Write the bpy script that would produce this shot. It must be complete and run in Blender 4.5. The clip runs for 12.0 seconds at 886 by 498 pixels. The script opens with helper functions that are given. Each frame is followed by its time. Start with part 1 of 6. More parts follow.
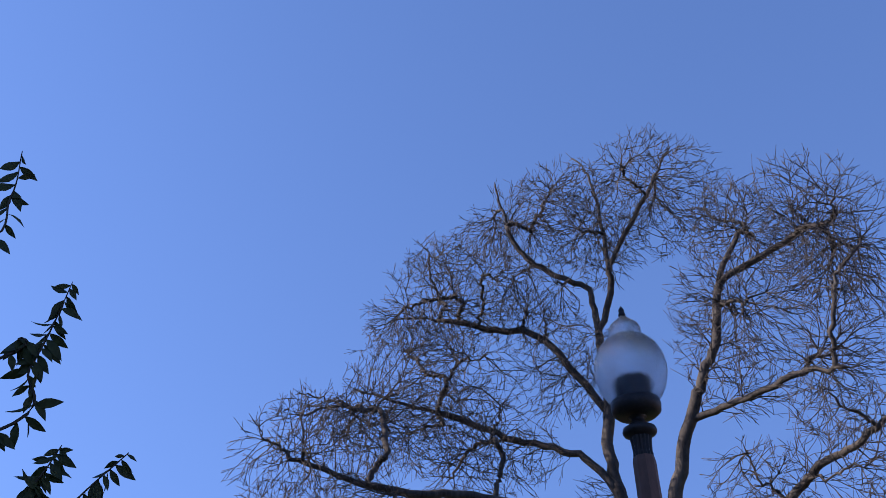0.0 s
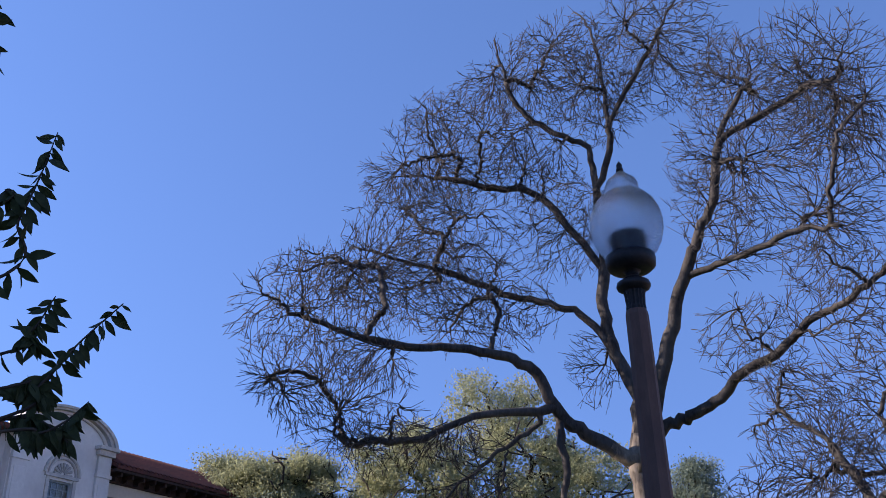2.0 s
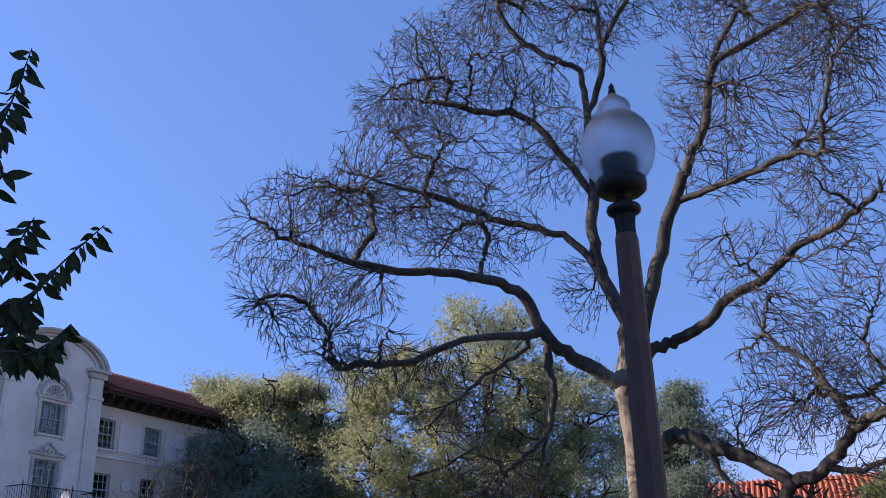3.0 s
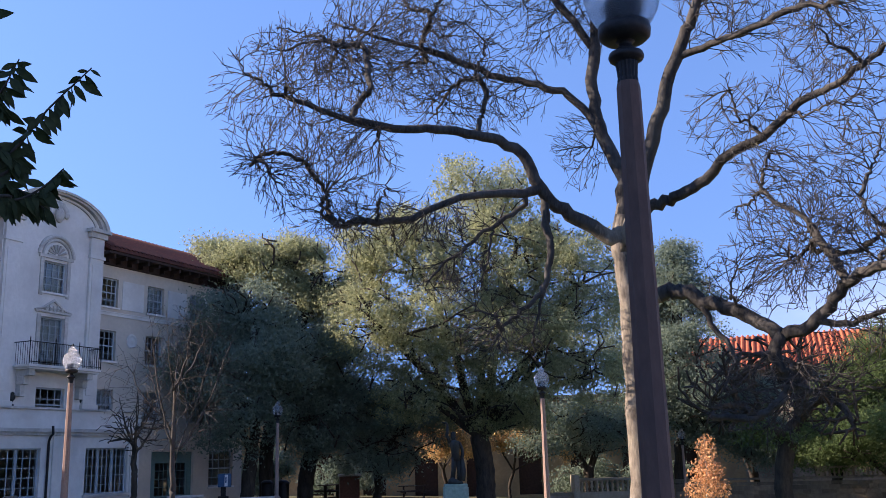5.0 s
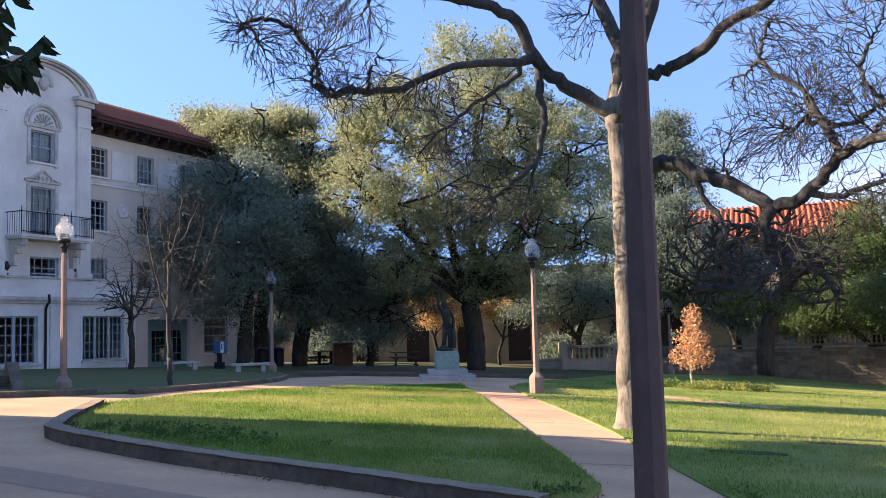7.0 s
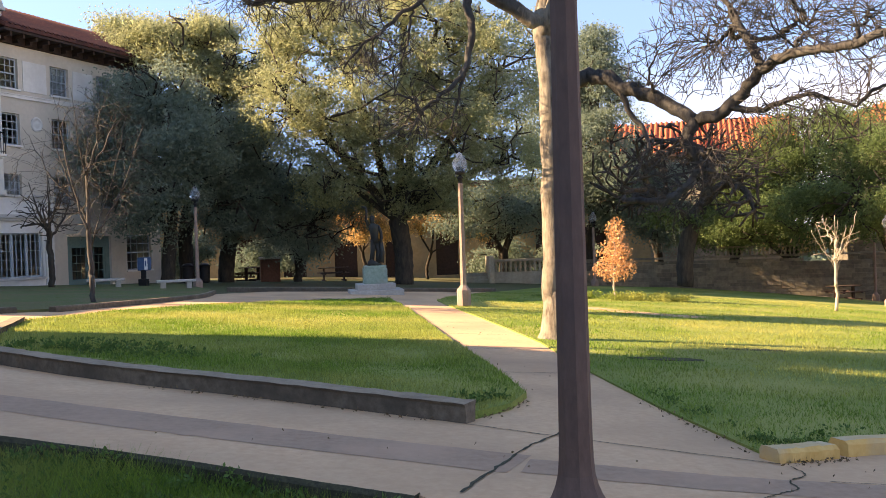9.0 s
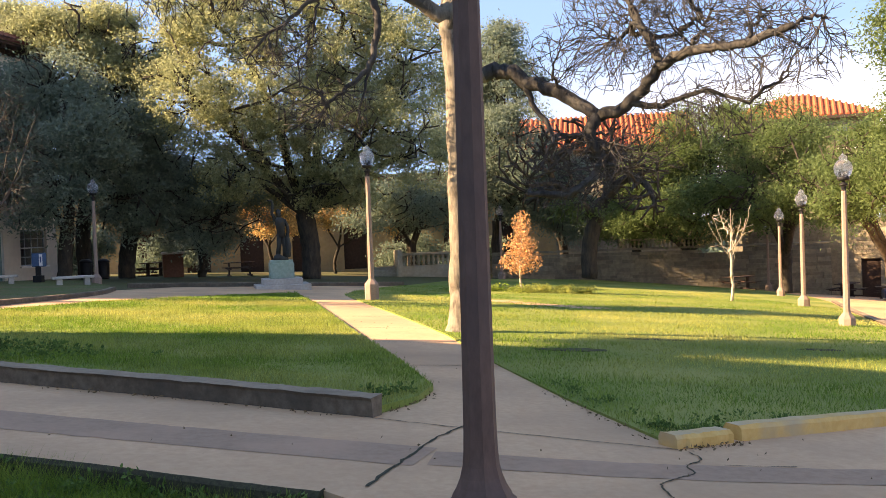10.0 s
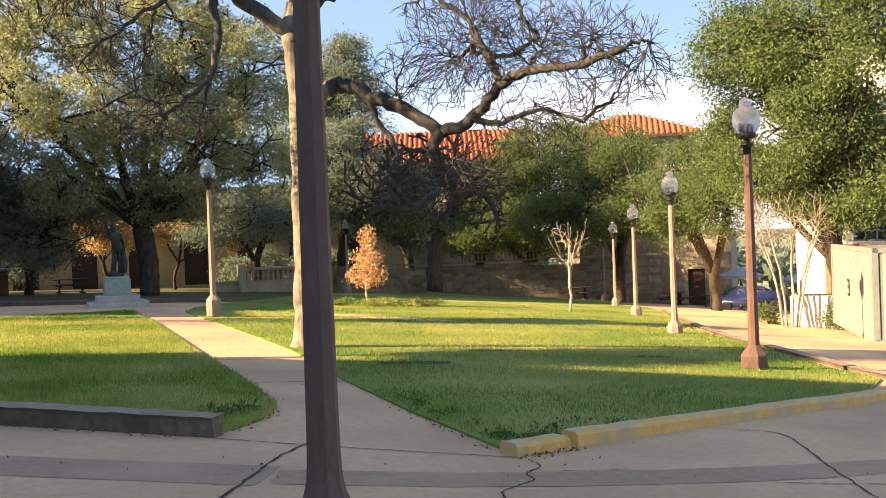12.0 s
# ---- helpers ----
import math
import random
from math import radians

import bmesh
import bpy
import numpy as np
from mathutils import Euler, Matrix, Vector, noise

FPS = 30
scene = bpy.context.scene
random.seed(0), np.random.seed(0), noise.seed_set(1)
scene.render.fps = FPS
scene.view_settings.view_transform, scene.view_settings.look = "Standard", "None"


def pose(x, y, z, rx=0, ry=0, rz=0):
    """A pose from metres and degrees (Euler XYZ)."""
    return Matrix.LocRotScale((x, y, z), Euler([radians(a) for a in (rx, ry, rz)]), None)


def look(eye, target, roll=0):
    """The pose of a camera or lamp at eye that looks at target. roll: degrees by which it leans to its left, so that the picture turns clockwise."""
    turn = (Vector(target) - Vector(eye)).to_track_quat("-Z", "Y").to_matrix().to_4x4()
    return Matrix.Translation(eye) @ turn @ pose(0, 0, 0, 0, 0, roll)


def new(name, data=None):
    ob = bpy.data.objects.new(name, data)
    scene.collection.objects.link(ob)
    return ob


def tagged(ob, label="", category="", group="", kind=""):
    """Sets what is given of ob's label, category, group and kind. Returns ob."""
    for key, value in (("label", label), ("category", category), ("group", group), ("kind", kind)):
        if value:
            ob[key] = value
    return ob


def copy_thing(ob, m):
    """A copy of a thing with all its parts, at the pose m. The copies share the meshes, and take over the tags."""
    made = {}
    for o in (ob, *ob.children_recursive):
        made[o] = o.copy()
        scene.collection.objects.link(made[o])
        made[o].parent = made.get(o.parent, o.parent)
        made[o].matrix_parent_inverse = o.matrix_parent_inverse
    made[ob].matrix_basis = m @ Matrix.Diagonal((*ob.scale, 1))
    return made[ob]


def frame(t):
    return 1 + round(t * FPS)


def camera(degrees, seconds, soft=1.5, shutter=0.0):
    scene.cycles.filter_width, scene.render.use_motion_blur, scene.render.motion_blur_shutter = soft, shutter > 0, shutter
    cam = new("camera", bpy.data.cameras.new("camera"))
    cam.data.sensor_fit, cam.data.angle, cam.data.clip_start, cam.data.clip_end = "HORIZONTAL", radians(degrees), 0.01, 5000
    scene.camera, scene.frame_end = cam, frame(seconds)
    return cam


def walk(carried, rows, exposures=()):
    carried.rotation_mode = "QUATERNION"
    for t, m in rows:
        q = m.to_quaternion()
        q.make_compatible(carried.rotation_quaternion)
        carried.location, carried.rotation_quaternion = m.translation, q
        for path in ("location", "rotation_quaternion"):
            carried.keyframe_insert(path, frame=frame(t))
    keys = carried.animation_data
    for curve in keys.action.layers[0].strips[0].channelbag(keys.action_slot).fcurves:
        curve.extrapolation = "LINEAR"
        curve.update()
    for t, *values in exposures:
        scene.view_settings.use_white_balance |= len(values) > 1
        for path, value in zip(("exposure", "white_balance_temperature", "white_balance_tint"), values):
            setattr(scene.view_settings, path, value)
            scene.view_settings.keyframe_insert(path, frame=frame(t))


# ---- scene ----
EYE = 1.5
cam = camera(51.2, 12.0, soft=0.7)
ROWS = [  # seconds, x, y, z from the standing eye, yaw, pitch, lean to the right
    (0, -0.042, -0.220, 0.040, -0.24, 34.61, 1.80),
    (0.5, -0.041, -0.206, 0.041, -0.12, 32.32, 1.73),
    (1, -0.034, -0.192, 0.044, 0.02, 30.05, 1.86),
    (1.5, -0.031, -0.175, 0.049, 0.02, 27.99, 1.97),
    (2, -0.025, -0.151, 0.050, -0.06, 25.88, 1.54),
    (2.5, -0.022, -0.124, 0.061, -0.38, 23.55, 1.70),
    (3, -0.018, -0.088, 0.066, -0.63, 21.23, 1.57),
    (3.2, -0.016, -0.077, 0.065, -0.61, 20.32, 1.63),
    (4.8, -0.018, -0.036, 0.025, -0.53, 13.39, 1.76),
    (5, -0.020, -0.030, 0.020, -0.53, 12.64, 1.63),
    (5.5, -0.022, -0.036, 0.013, -0.50, 10.72, 1.71),
    (6, -0.030, -0.032, 0.027, -0.63, 8.61, 1.75),
    (6.5, -0.036, -0.007, 0.029, -0.72, 6.45, 1.65),
    (7, -0.031, 0.000, 0.034, -0.85, 4.63, 1.51),
    (7.2, -0.031, -0.002, 0.033, -0.93, 3.98, 1.40),
    (8.8, -0.021, -0.016, 0.014, -4.25, -0.39, 2.09),
    (9, -0.030, 0.003, 0.003, -5.16, -0.73, 1.89),
    (9.5, -0.013, 0.010, 0.000, -7.63, -1.15, 2.07),
    (10, -0.004, 0.017, -0.003, -10.81, -1.31, 2.08),
    (10.5, -0.004, -0.003, -0.001, -13.90, -1.34, 2.00),
    (11, 0.003, -0.004, -0.001, -16.29, -1.30, 2.15),
    (11.5, 0.009, -0.001, -0.001, -18.32, -1.17, 2.27),
    (12, 0.008, -0.019, 0.006, -20.34, -0.83, 2.30),
]
walk(cam, [(t, pose(x, y, EYE + z, 90 + pitch, 0, yaw) @ pose(0, 0, 0, 0, 0, -lean)) for t, x, y, z, yaw, pitch, lean in ROWS],
     exposures=[(0.0, 1.06, 6250, 30), (2.5, 1.13, 6300, 29), (5.0, 1.52, 6600, 26), (6.5, 1.8, 6700, 24), (9.0, 2.34, 9900, 23), (12.0, 2.22, 10300, 20)])

# ---- world and sun ----
SUN_EL, SUN_AZ = radians(26), math.atan2(-1.0, 0.04)
world = bpy.data.worlds.new("sky")
scene.world = world
world.use_nodes = True
wn, wl = world.node_tree.nodes, world.node_tree.links
wbg = wn["Background"]
sky = wn.new("ShaderNodeTexSky")
sky.sky_type, sky.sun_disc = "NISHITA", False
sky.sun_elevation, sky.sun_rotation = SUN_EL, SUN_AZ
sky.air_density, sky.dust_density, sky.ozone_density = 0.8, 0.1, 2.5
# thin white cloud low over the horizon
wtc = wn.new("ShaderNodeTexCoord")
wsep = wn.new("ShaderNodeSeparateXYZ")
wl.new(wtc.outputs["Generated"], wsep.inputs[0])
wmap = wn.new("ShaderNodeMapping")
wmap.inputs["Scale"].default_value = (2.5, 2.5, 9.0)
wl.new(wtc.outputs["Generated"], wmap.inputs[0])
wno = wn.new("ShaderNodeTexNoise")
wno.inputs["Scale"].default_value, wno.inputs["Detail"].default_value = 1.6, 6
wl.new(wmap.outputs[0], wno.inputs["Vector"])
wlow = wn.new("ShaderNodeMapRange")
wlow.inputs[1].default_value, wlow.inputs[2].default_value = 0.05, 0.19
wlow.inputs[3].default_value, wlow.inputs[4].default_value = 1.0, 0.0
wl.new(wsep.outputs[2], wlow.inputs[0])
wadd = wn.new("ShaderNodeMath")
wadd.operation = "MULTIPLY_ADD"
wl.new(wno.outputs[0], wadd.inputs[0])
wadd.inputs[1].default_value = 1.4
wadd.inputs[2].default_value = -0.25
wmul = wn.new("ShaderNodeMath")
wmul.operation, wmul.use_clamp = "MULTIPLY", True
wl.new(wadd.outputs[0], wmul.inputs[0]), wl.new(wlow.outputs[0], wmul.inputs[1])
wup = wn.new("ShaderNodeMapRange")
wup.inputs[3].default_value, wup.inputs[4].default_value = 0.4, 1.0
wl.new(wsep.outputs[2], wup.inputs[0])
wcom = wn.new("ShaderNodeCombineXYZ")
wl.new(wsep.outputs[0], wcom.inputs[0]), wl.new(wsep.outputs[1], wcom.inputs[1]), wl.new(wup.outputs[0], wcom.inputs[2])
wl.new(wcom.outputs[0], sky.inputs["Vector"])
whue = wn.new("ShaderNodeHueSaturation")
whue.inputs["Saturation"].default_value = 1.1
wl.new(sky.outputs[0], whue.inputs["Color"])
wmix = wn.new("ShaderNodeMix")
wmix.data_type = "RGBA"
weast = wn.new("ShaderNodeMapRange")
weast.inputs[1].default_value, weast.inputs[2].default_value = 0.18, 0.5
wl.new(wsep.outputs[0], weast.inputs[0])
wm2 = wn.new("ShaderNodeMath")
wm2.operation = "MULTIPLY"
wl.new(wmul.outputs[0], wm2.inputs[0]), wl.new(weast.outputs[0], wm2.inputs[1])
wl.new(wm2.outputs[0], wmix.inputs[0]), wl.new(whue.outputs[0], wmix.inputs[6])
wmix.inputs[7].default_value = (6.0, 6.2, 6.6, 1)
wl.new(wmix.outputs[2], wbg.inputs[0])
wbg.inputs[1].default_value = 0.148
sun = new("sun", bpy.data.lights.new("sun", "SUN"))
sun.data.energy, sun.data.angle, sun.data.color = 4.4, radians(0.53), (1.0, 0.88, 0.70)
sun.matrix_basis = look((-50, 2, 50.04 * math.tan(SUN_EL)), (0, 0, 0))


# ---- materials ----
def mat(name, c1, c2, scale=8.0, rough=0.8, bump=0.3, c3=None, scale3=0.7, amount3=0.5, metal=0.0, island=0.0, stretch=(1, 1, 1), dist=0.02, spec=0.3, objrand=0.0):
    """Two colours mixed by fine noise, a third by broad noise, relief from the fine noise."""
    m = bpy.data.materials.new(name)
    m.use_nodes = True
    n, l = m.node_tree.nodes, m.node_tree.links
    b = n["Principled BSDF"]
    b.inputs["Roughness"].default_value, b.inputs["Metallic"].default_value = rough, metal
    b.inputs["Specular IOR Level"].default_value = spec
    tc = n.new("ShaderNodeTexCoord")
    mp = n.new("ShaderNodeMapping")
    mp.inputs["Scale"].default_value = stretch
    l.new(tc.outputs["Object"], mp.inputs[0])
    no = n.new("ShaderNodeTexNoise")
    no.inputs["Scale"].default_value, no.inputs["Detail"].default_value, no.inputs["Roughness"].default_value = scale, 8, 0.65
    l.new(mp.outputs[0], no.inputs["Vector"])
    r = n.new("ShaderNodeValToRGB")
    r.color_ramp.elements[0].position, r.color_ramp.elements[1].position = 0.32, 0.68
    r.color_ramp.elements[0].color, r.color_ramp.elements[1].color = (*c1, 1), (*c2, 1)
    l.new(no.outputs[0], r.inputs[0])
    out = r.outputs[0]
    if c3:
        n3 = n.new("ShaderNodeTexNoise")
        n3.inputs["Scale"].default_value, n3.inputs["Detail"].default_value = scale3, 4
        l.new(tc.outputs["Object"], n3.inputs["Vector"])
        k = n.new("ShaderNodeMapRange")
        k.inputs[1].default_value, k.inputs[2].default_value, k.inputs[4].default_value = 0.42, 0.68, amount3
        l.new(n3.outputs[0], k.inputs[0])
        x = n.new("ShaderNodeMix")
        x.data_type = "RGBA"
        l.new(k.outputs[0], x.inputs[0]), l.new(out, x.inputs[6])
        x.inputs[7].default_value = (*c3, 1)
        out = x.outputs[2]
    for use, node, socket in ((island, "ShaderNodeNewGeometry", "Random Per Island"), (objrand, "ShaderNodeObjectInfo", "Random")):
        if use:
            g = n.new(node)
            k = n.new("ShaderNodeMapRange")
            k.inputs[3].default_value, k.inputs[4].default_value = 1 - use, 1 + use
            l.new(g.outputs[socket], k.inputs[0])
            x = n.new("ShaderNodeVectorMath")
            x.operation = "SCALE"
            l.new(out, x.inputs[0]), l.new(k.outputs[0], x.inputs["Scale"])
            out = x.outputs[0]
    l.new(out, b.inputs["Base Color"])
    if bump:
        bu = n.new("ShaderNodeBump")
        bu.inputs["Strength"].default_value, bu.inputs["Distance"].default_value = bump, dist
        l.new(no.outputs[0], bu.inputs["Height"])
        l.new(bu.outputs[0], b.inputs["Normal"])
    return m


def leaf_mat(name, c1, c2, through_=0.35, island=0.45, c3=None, scale3=0.3):
    m = mat(name, c1, c2, 3.0, 0.6, 0.0, c3, scale3, 0.75, island=island, spec=0.2)
    n, l = m.node_tree.nodes, m.node_tree.links
    b = n["Principled BSDF"]
    t = n.new("ShaderNodeBsdfTranslucent")
    x = n.new("ShaderNodeMixShader")
    x.inputs[0].default_value = through_
    l.new(b.inputs["Base Color"].links[0].from_socket, t.inputs[0])
    l.new(b.outputs[0], x.inputs[1]), l.new(t.outputs[0], x.inputs[2])
    l.new(x.outputs[0], n["Material Output"].inputs[0])
    return m


def glass_mat(name, colour, rough, ior, bump=0.0, scale=60.0, weight=1.0):
    m = mat(name, colour, colour, scale, rough, bump, dist=0.012, spec=0.5)
    b = m.node_tree.nodes["Principled BSDF"]
    b.inputs["Transmission Weight"].default_value, b.inputs["IOR"].default_value = weight, ior
    return m


GRASS = mat("grass", (0.09, 0.148, 0.023), (0.172, 0.232, 0.042), 30, 0.9, 0.8, (0.38, 0.34, 0.105), 0.3, 0.65, dist=0.03)
THINGRASS = mat("thin_grass_on_soil", (0.06, 0.085, 0.025), (0.12, 0.145, 0.048), 30, 0.95, 0.8, (0.15, 0.11, 0.06), 0.5, 0.7, dist=0.03)
BLADES = leaf_mat("grass_blades", (0.08, 0.17, 0.022), (0.175, 0.27, 0.04), 0.45, 0.35, (0.55, 0.46, 0.16), 0.2)
SOIL = mat("soil_and_grass", (0.05, 0.07, 0.02), (0.09, 0.09, 0.035), 6, 0.95, 0.6, (0.10, 0.075, 0.045), 0.15, 0.8)
CONCRETE = mat("pinkish_concrete", (0.56, 0.32, 0.18), (0.65, 0.395, 0.232), 14, 0.85, 0.25, (0.39, 0.233, 0.138), 0.45, 0.75, dist=0.006)
# dark kerb tone holds both dirt and the shade on the upright face
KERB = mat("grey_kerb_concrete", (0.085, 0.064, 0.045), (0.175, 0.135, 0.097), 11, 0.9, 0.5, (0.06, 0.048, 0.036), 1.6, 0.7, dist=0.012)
KERBTOP = mat("pale_kerb_top", (0.23, 0.165, 0.11), (0.32, 0.24, 0.165), 13, 0.9, 0.4, (0.13, 0.097, 0.066), 1.8, 0.6, dist=0.008)
WORNTOP = mat("worn_kerb_top_with_yellow_traces", (0.44, 0.33, 0.2), (0.54, 0.41, 0.26), 11, 0.85, 0.35, (0.58, 0.33, 0.09), 1.4, 0.8, dist=0.008)
YELLOW = mat("worn_yellow_paint", (0.58, 0.31, 0.085), (0.68, 0.40, 0.14), 9, 0.75, 0.35, (0.40, 0.31, 0.20), 2.6, 0.9, dist=0.01)
DARKBAND = mat("darker_concrete_tone", (0.31, 0.185, 0.118), (0.40, 0.245, 0.16), 14, 0.85, 0.25, (0.48, 0.28, 0.18), 1.2, 0.7, dist=0.006)
JOINT = mat("dirt_in_joint", (0.03, 0.028, 0.018), (0.07, 0.065, 0.035), 30, 0.95, 0.6)
BARK = mat("grey_brown_bark", (0.02, 0.019, 0.018), (0.066, 0.062, 0.056), 14, 0.95, 1.0, (0.24, 0.225, 0.195), 1.7, 0.22, stretch=(1, 1, 0.3), dist=0.03)
TRUNKBARK = mat("sunlit_ridged_trunk_bark", (0.06, 0.05, 0.04), (0.22, 0.19, 0.148), 14, 0.95, 1.0, (0.36, 0.32, 0.25), 2.6, 0.4, stretch=(1, 1, 0.3), dist=0.03)
TWIG = mat("twig_bark", (0.024, 0.023, 0.022), (0.08, 0.074, 0.068), 3, 0.9, 0.0)
OAKBARK = mat("dark_oak_bark", (0.025, 0.021, 0.017), (0.075, 0.06, 0.045), 7, 0.95, 1.0, stretch=(1, 1, 0.3), dist=0.03)
PALEBARK = mat("pale_smooth_bark", (0.26, 0.21, 0.16), (0.42, 0.36, 0.29), 6, 0.8, 0.3, stretch=(1, 1, 0.4))
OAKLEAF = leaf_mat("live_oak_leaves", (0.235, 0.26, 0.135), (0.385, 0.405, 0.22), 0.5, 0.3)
# darker, bluer leaf tone with shade in it, for trees out of sun
DARKLEAF = leaf_mat("shaded_tree_leaves", (0.14, 0.19, 0.15), (0.225, 0.285, 0.21), 0.5, 0.14)
MIDLEAF = leaf_mat("broad_evergreen_leaves", (0.08, 0.125, 0.045), (0.152, 0.215, 0.085), 0.45, 0.35)
COPPER = leaf_mat("dry_copper_leaves", (0.50, 0.25, 0.11), (0.72, 0.42, 0.22), 0.4)
GOLDLEAF = leaf_mat("yellowed_leaves", (0.55, 0.38, 0.17), (0.75, 0.55, 0.28), 0.45)
NEARLEAF = leaf_mat("glossy_dark_leaves", (0.022, 0.03, 0.012), (0.045, 0.058, 0.02), 0.2)
POST = mat("brown_weathered_post", (0.095, 0.052, 0.04), (0.145, 0.082, 0.062), 22, 0.72, 0.35, (0.085, 0.052, 0.045), 2.2, 0.7, stretch=(1, 1, 0.35), dist=0.006)
POSTPALE = mat("pinkish_painted_post", (0.25, 0.165, 0.13), (0.34, 0.24, 0.19), 14, 0.75, 0.3, (0.19, 0.13, 0.108), 1.6, 0.6, dist=0.006)
BLACK = mat("black_cast_iron", (0.010, 0.010, 0.012), (0.022, 0.021, 0.022), 30, 0.5, 0.2, dist=0.003, spec=0.25)
GLOBE = glass_mat("pebbled_lamp_glass", (0.92, 0.94, 0.96), 0.1, 1.12, 1.0, 55)
gn, gl = GLOBE.node_tree.nodes, GLOBE.node_tree.links
gt, gm = gn.new("ShaderNodeBsdfTranslucent"), gn.new("ShaderNodeMixShader")
gt.inputs[0].default_value, gm.inputs[0].default_value = (0.85, 0.87, 0.9, 1), 0.07
gl.new(gn["Principled BSDF"].outputs[0], gm.inputs[1]), gl.new(gt.outputs[0], gm.inputs[2])
gl.new(gn["Bump"].outputs[0], gt.inputs["Normal"])
gl.new(gm.outputs[0], gn["Material Output"].inputs[0])
CLEARGLOBE = GLOBE.copy()
CLEARGLOBE.node_tree.nodes["Mix Shader"].inputs[0].default_value = 0.24
WEED = leaf_mat("dark_green_weeds", (0.05, 0.11, 0.025), (0.11, 0.19, 0.045), 0.35, 0.3)
MOSS = leaf_mat("grey_ball_moss", (0.07, 0.07, 0.05), (0.14, 0.135, 0.09), 0.3)
GLASS = glass_mat("window_glass", (0.75, 0.82, 0.85), 0.03, 1.45)
STUCCO = mat("pale_limestone_stucco", (0.70, 0.675, 0.625), (0.79, 0.765, 0.715), 5, 0.85, 0.2, (0.50, 0.475, 0.435), 0.5, 0.6, dist=0.01)
TAN = mat("tan_stucco", (0.60, 0.53, 0.435), (0.69, 0.61, 0.505), 5, 0.88, 0.2, (0.47, 0.415, 0.34), 0.4, 0.5, dist=0.01)
CARVED = mat("carved_limestone", (0.50, 0.475, 0.43), (0.68, 0.65, 0.59), 9, 0.85, 0.5, (0.28, 0.265, 0.24), 1.1, 0.6, dist=0.015)
FRAME = mat("grey_blue_window_paint", (0.30, 0.36, 0.39), (0.39, 0.45, 0.48), 8, 0.6, 0.1, (0.24, 0.28, 0.30), 2, 0.4)
BLIND = mat("pale_window_blind", (0.34, 0.38, 0.39), (0.44, 0.48, 0.48), 12, 0.8, 0.1, stretch=(1, 1, 12))
GREENDOOR = mat("faded_green_door_paint", (0.10, 0.18, 0.165), (0.14, 0.23, 0.21), 8, 0.6, 0.1)
ROOFDARK = mat("dark_red_roof_tile", (0.085, 0.028, 0.022), (0.15, 0.05, 0.035), 7, 0.85, 0.4, (0.06, 0.03, 0.026), 0.8, 0.6)
ROOFRED = mat("orange_red_roof_tile", (0.36, 0.085, 0.035), (0.52, 0.15, 0.065), 5, 0.85, 0.4, (0.28, 0.085, 0.045), 0.7, 0.6)
SOFFIT = mat("dark_stained_timber", (0.035, 0.02, 0.016), (0.06, 0.035, 0.028), 9, 0.8, 0.2)
STONE = mat("rough_limestone_block", (0.24, 0.20, 0.145), (0.38, 0.32, 0.235), 5, 0.92, 0.7, (0.17, 0.15, 0.12), 1.0, 0.6, island=0.22, dist=0.04)
DARKSTONE = mat("weathered_stone_wall", (0.13, 0.115, 0.09), (0.24, 0.21, 0.152), 4, 0.92, 0.7, (0.09, 0.085, 0.075), 0.8, 0.6, island=0.25, dist=0.04)
PALESTONE = mat("pale_sawn_limestone", (0.34, 0.29, 0.21), (0.46, 0.40, 0.30), 7, 0.88, 0.4, (0.22, 0.19, 0.145), 1.1, 0.6, dist=0.02)
BRONZE = mat("dark_bronze", (0.014, 0.014, 0.013), (0.03, 0.031, 0.028), 7, 0.7, 0.4, (0.05, 0.06, 0.05), 1.5, 0.5)
PATINA = mat("green_stained_granite", (0.17, 0.26, 0.21), (0.26, 0.36, 0.30), 9, 0.8, 0.3, (0.30, 0.29, 0.25), 1.2, 0.7)
GRANITE = mat("pale_granite", (0.36, 0.33, 0.29), (0.48, 0.45, 0.40), 12, 0.8, 0.3, (0.25, 0.23, 0.21), 1.2, 0.6)
WHITE = mat("white_render", (0.66, 0.63, 0.56), (0.76, 0.73, 0.67), 4, 0.85, 0.2, (0.58, 0.54, 0.46), 0.5, 0.5)
STEEL = mat("grey_green_container_paint", (0.13, 0.155, 0.14), (0.19, 0.215, 0.195), 4, 0.6, 0.1, (0.22, 0.21, 0.18), 0.9, 0.4)
BLUE = mat("blue_car_paint", (0.012, 0.02, 0.07), (0.018, 0.03, 0.10), 4, 0.3, 0.0, spec=0.6)
TYRE = mat("black_rubber", (0.015, 0.015, 0.015), (0.03, 0.03, 0.03), 20, 0.85, 0.2)
CANVAS = mat("grey_canvas", (0.22, 0.24, 0.25), (0.32, 0.34, 0.35), 10, 0.9, 0.2)
PHONE = mat("blue_panel_paint", (0.03, 0.08, 0.16), (0.05, 0.12, 0.22), 5, 0.5, 0.0)
BRICKRED = mat("red_brown_brick", (0.12, 0.055, 0.035), (0.20, 0.09, 0.06), 8, 0.9, 0.4)
MULCH = mat("dead_leaves", (0.10, 0.06, 0.03), (0.22, 0.14, 0.07), 25, 0.9, 0.3, island=0.5)
WHITEPAINT = mat("white_sign_paint", (0.7, 0.7, 0.68), (0.78, 0.78, 0.76), 6, 0.6, 0.0)


# ---- building helpers ----
def ground_z(x, y):
    a, b = min(max(x, -45), 60) / 30, min(max(y, -25), 85) / 30
    return 0.168 - 2.194 * a - 0.626 * b - 0.808 * a * a + 0.474 * a * b + 0.024 * b * b


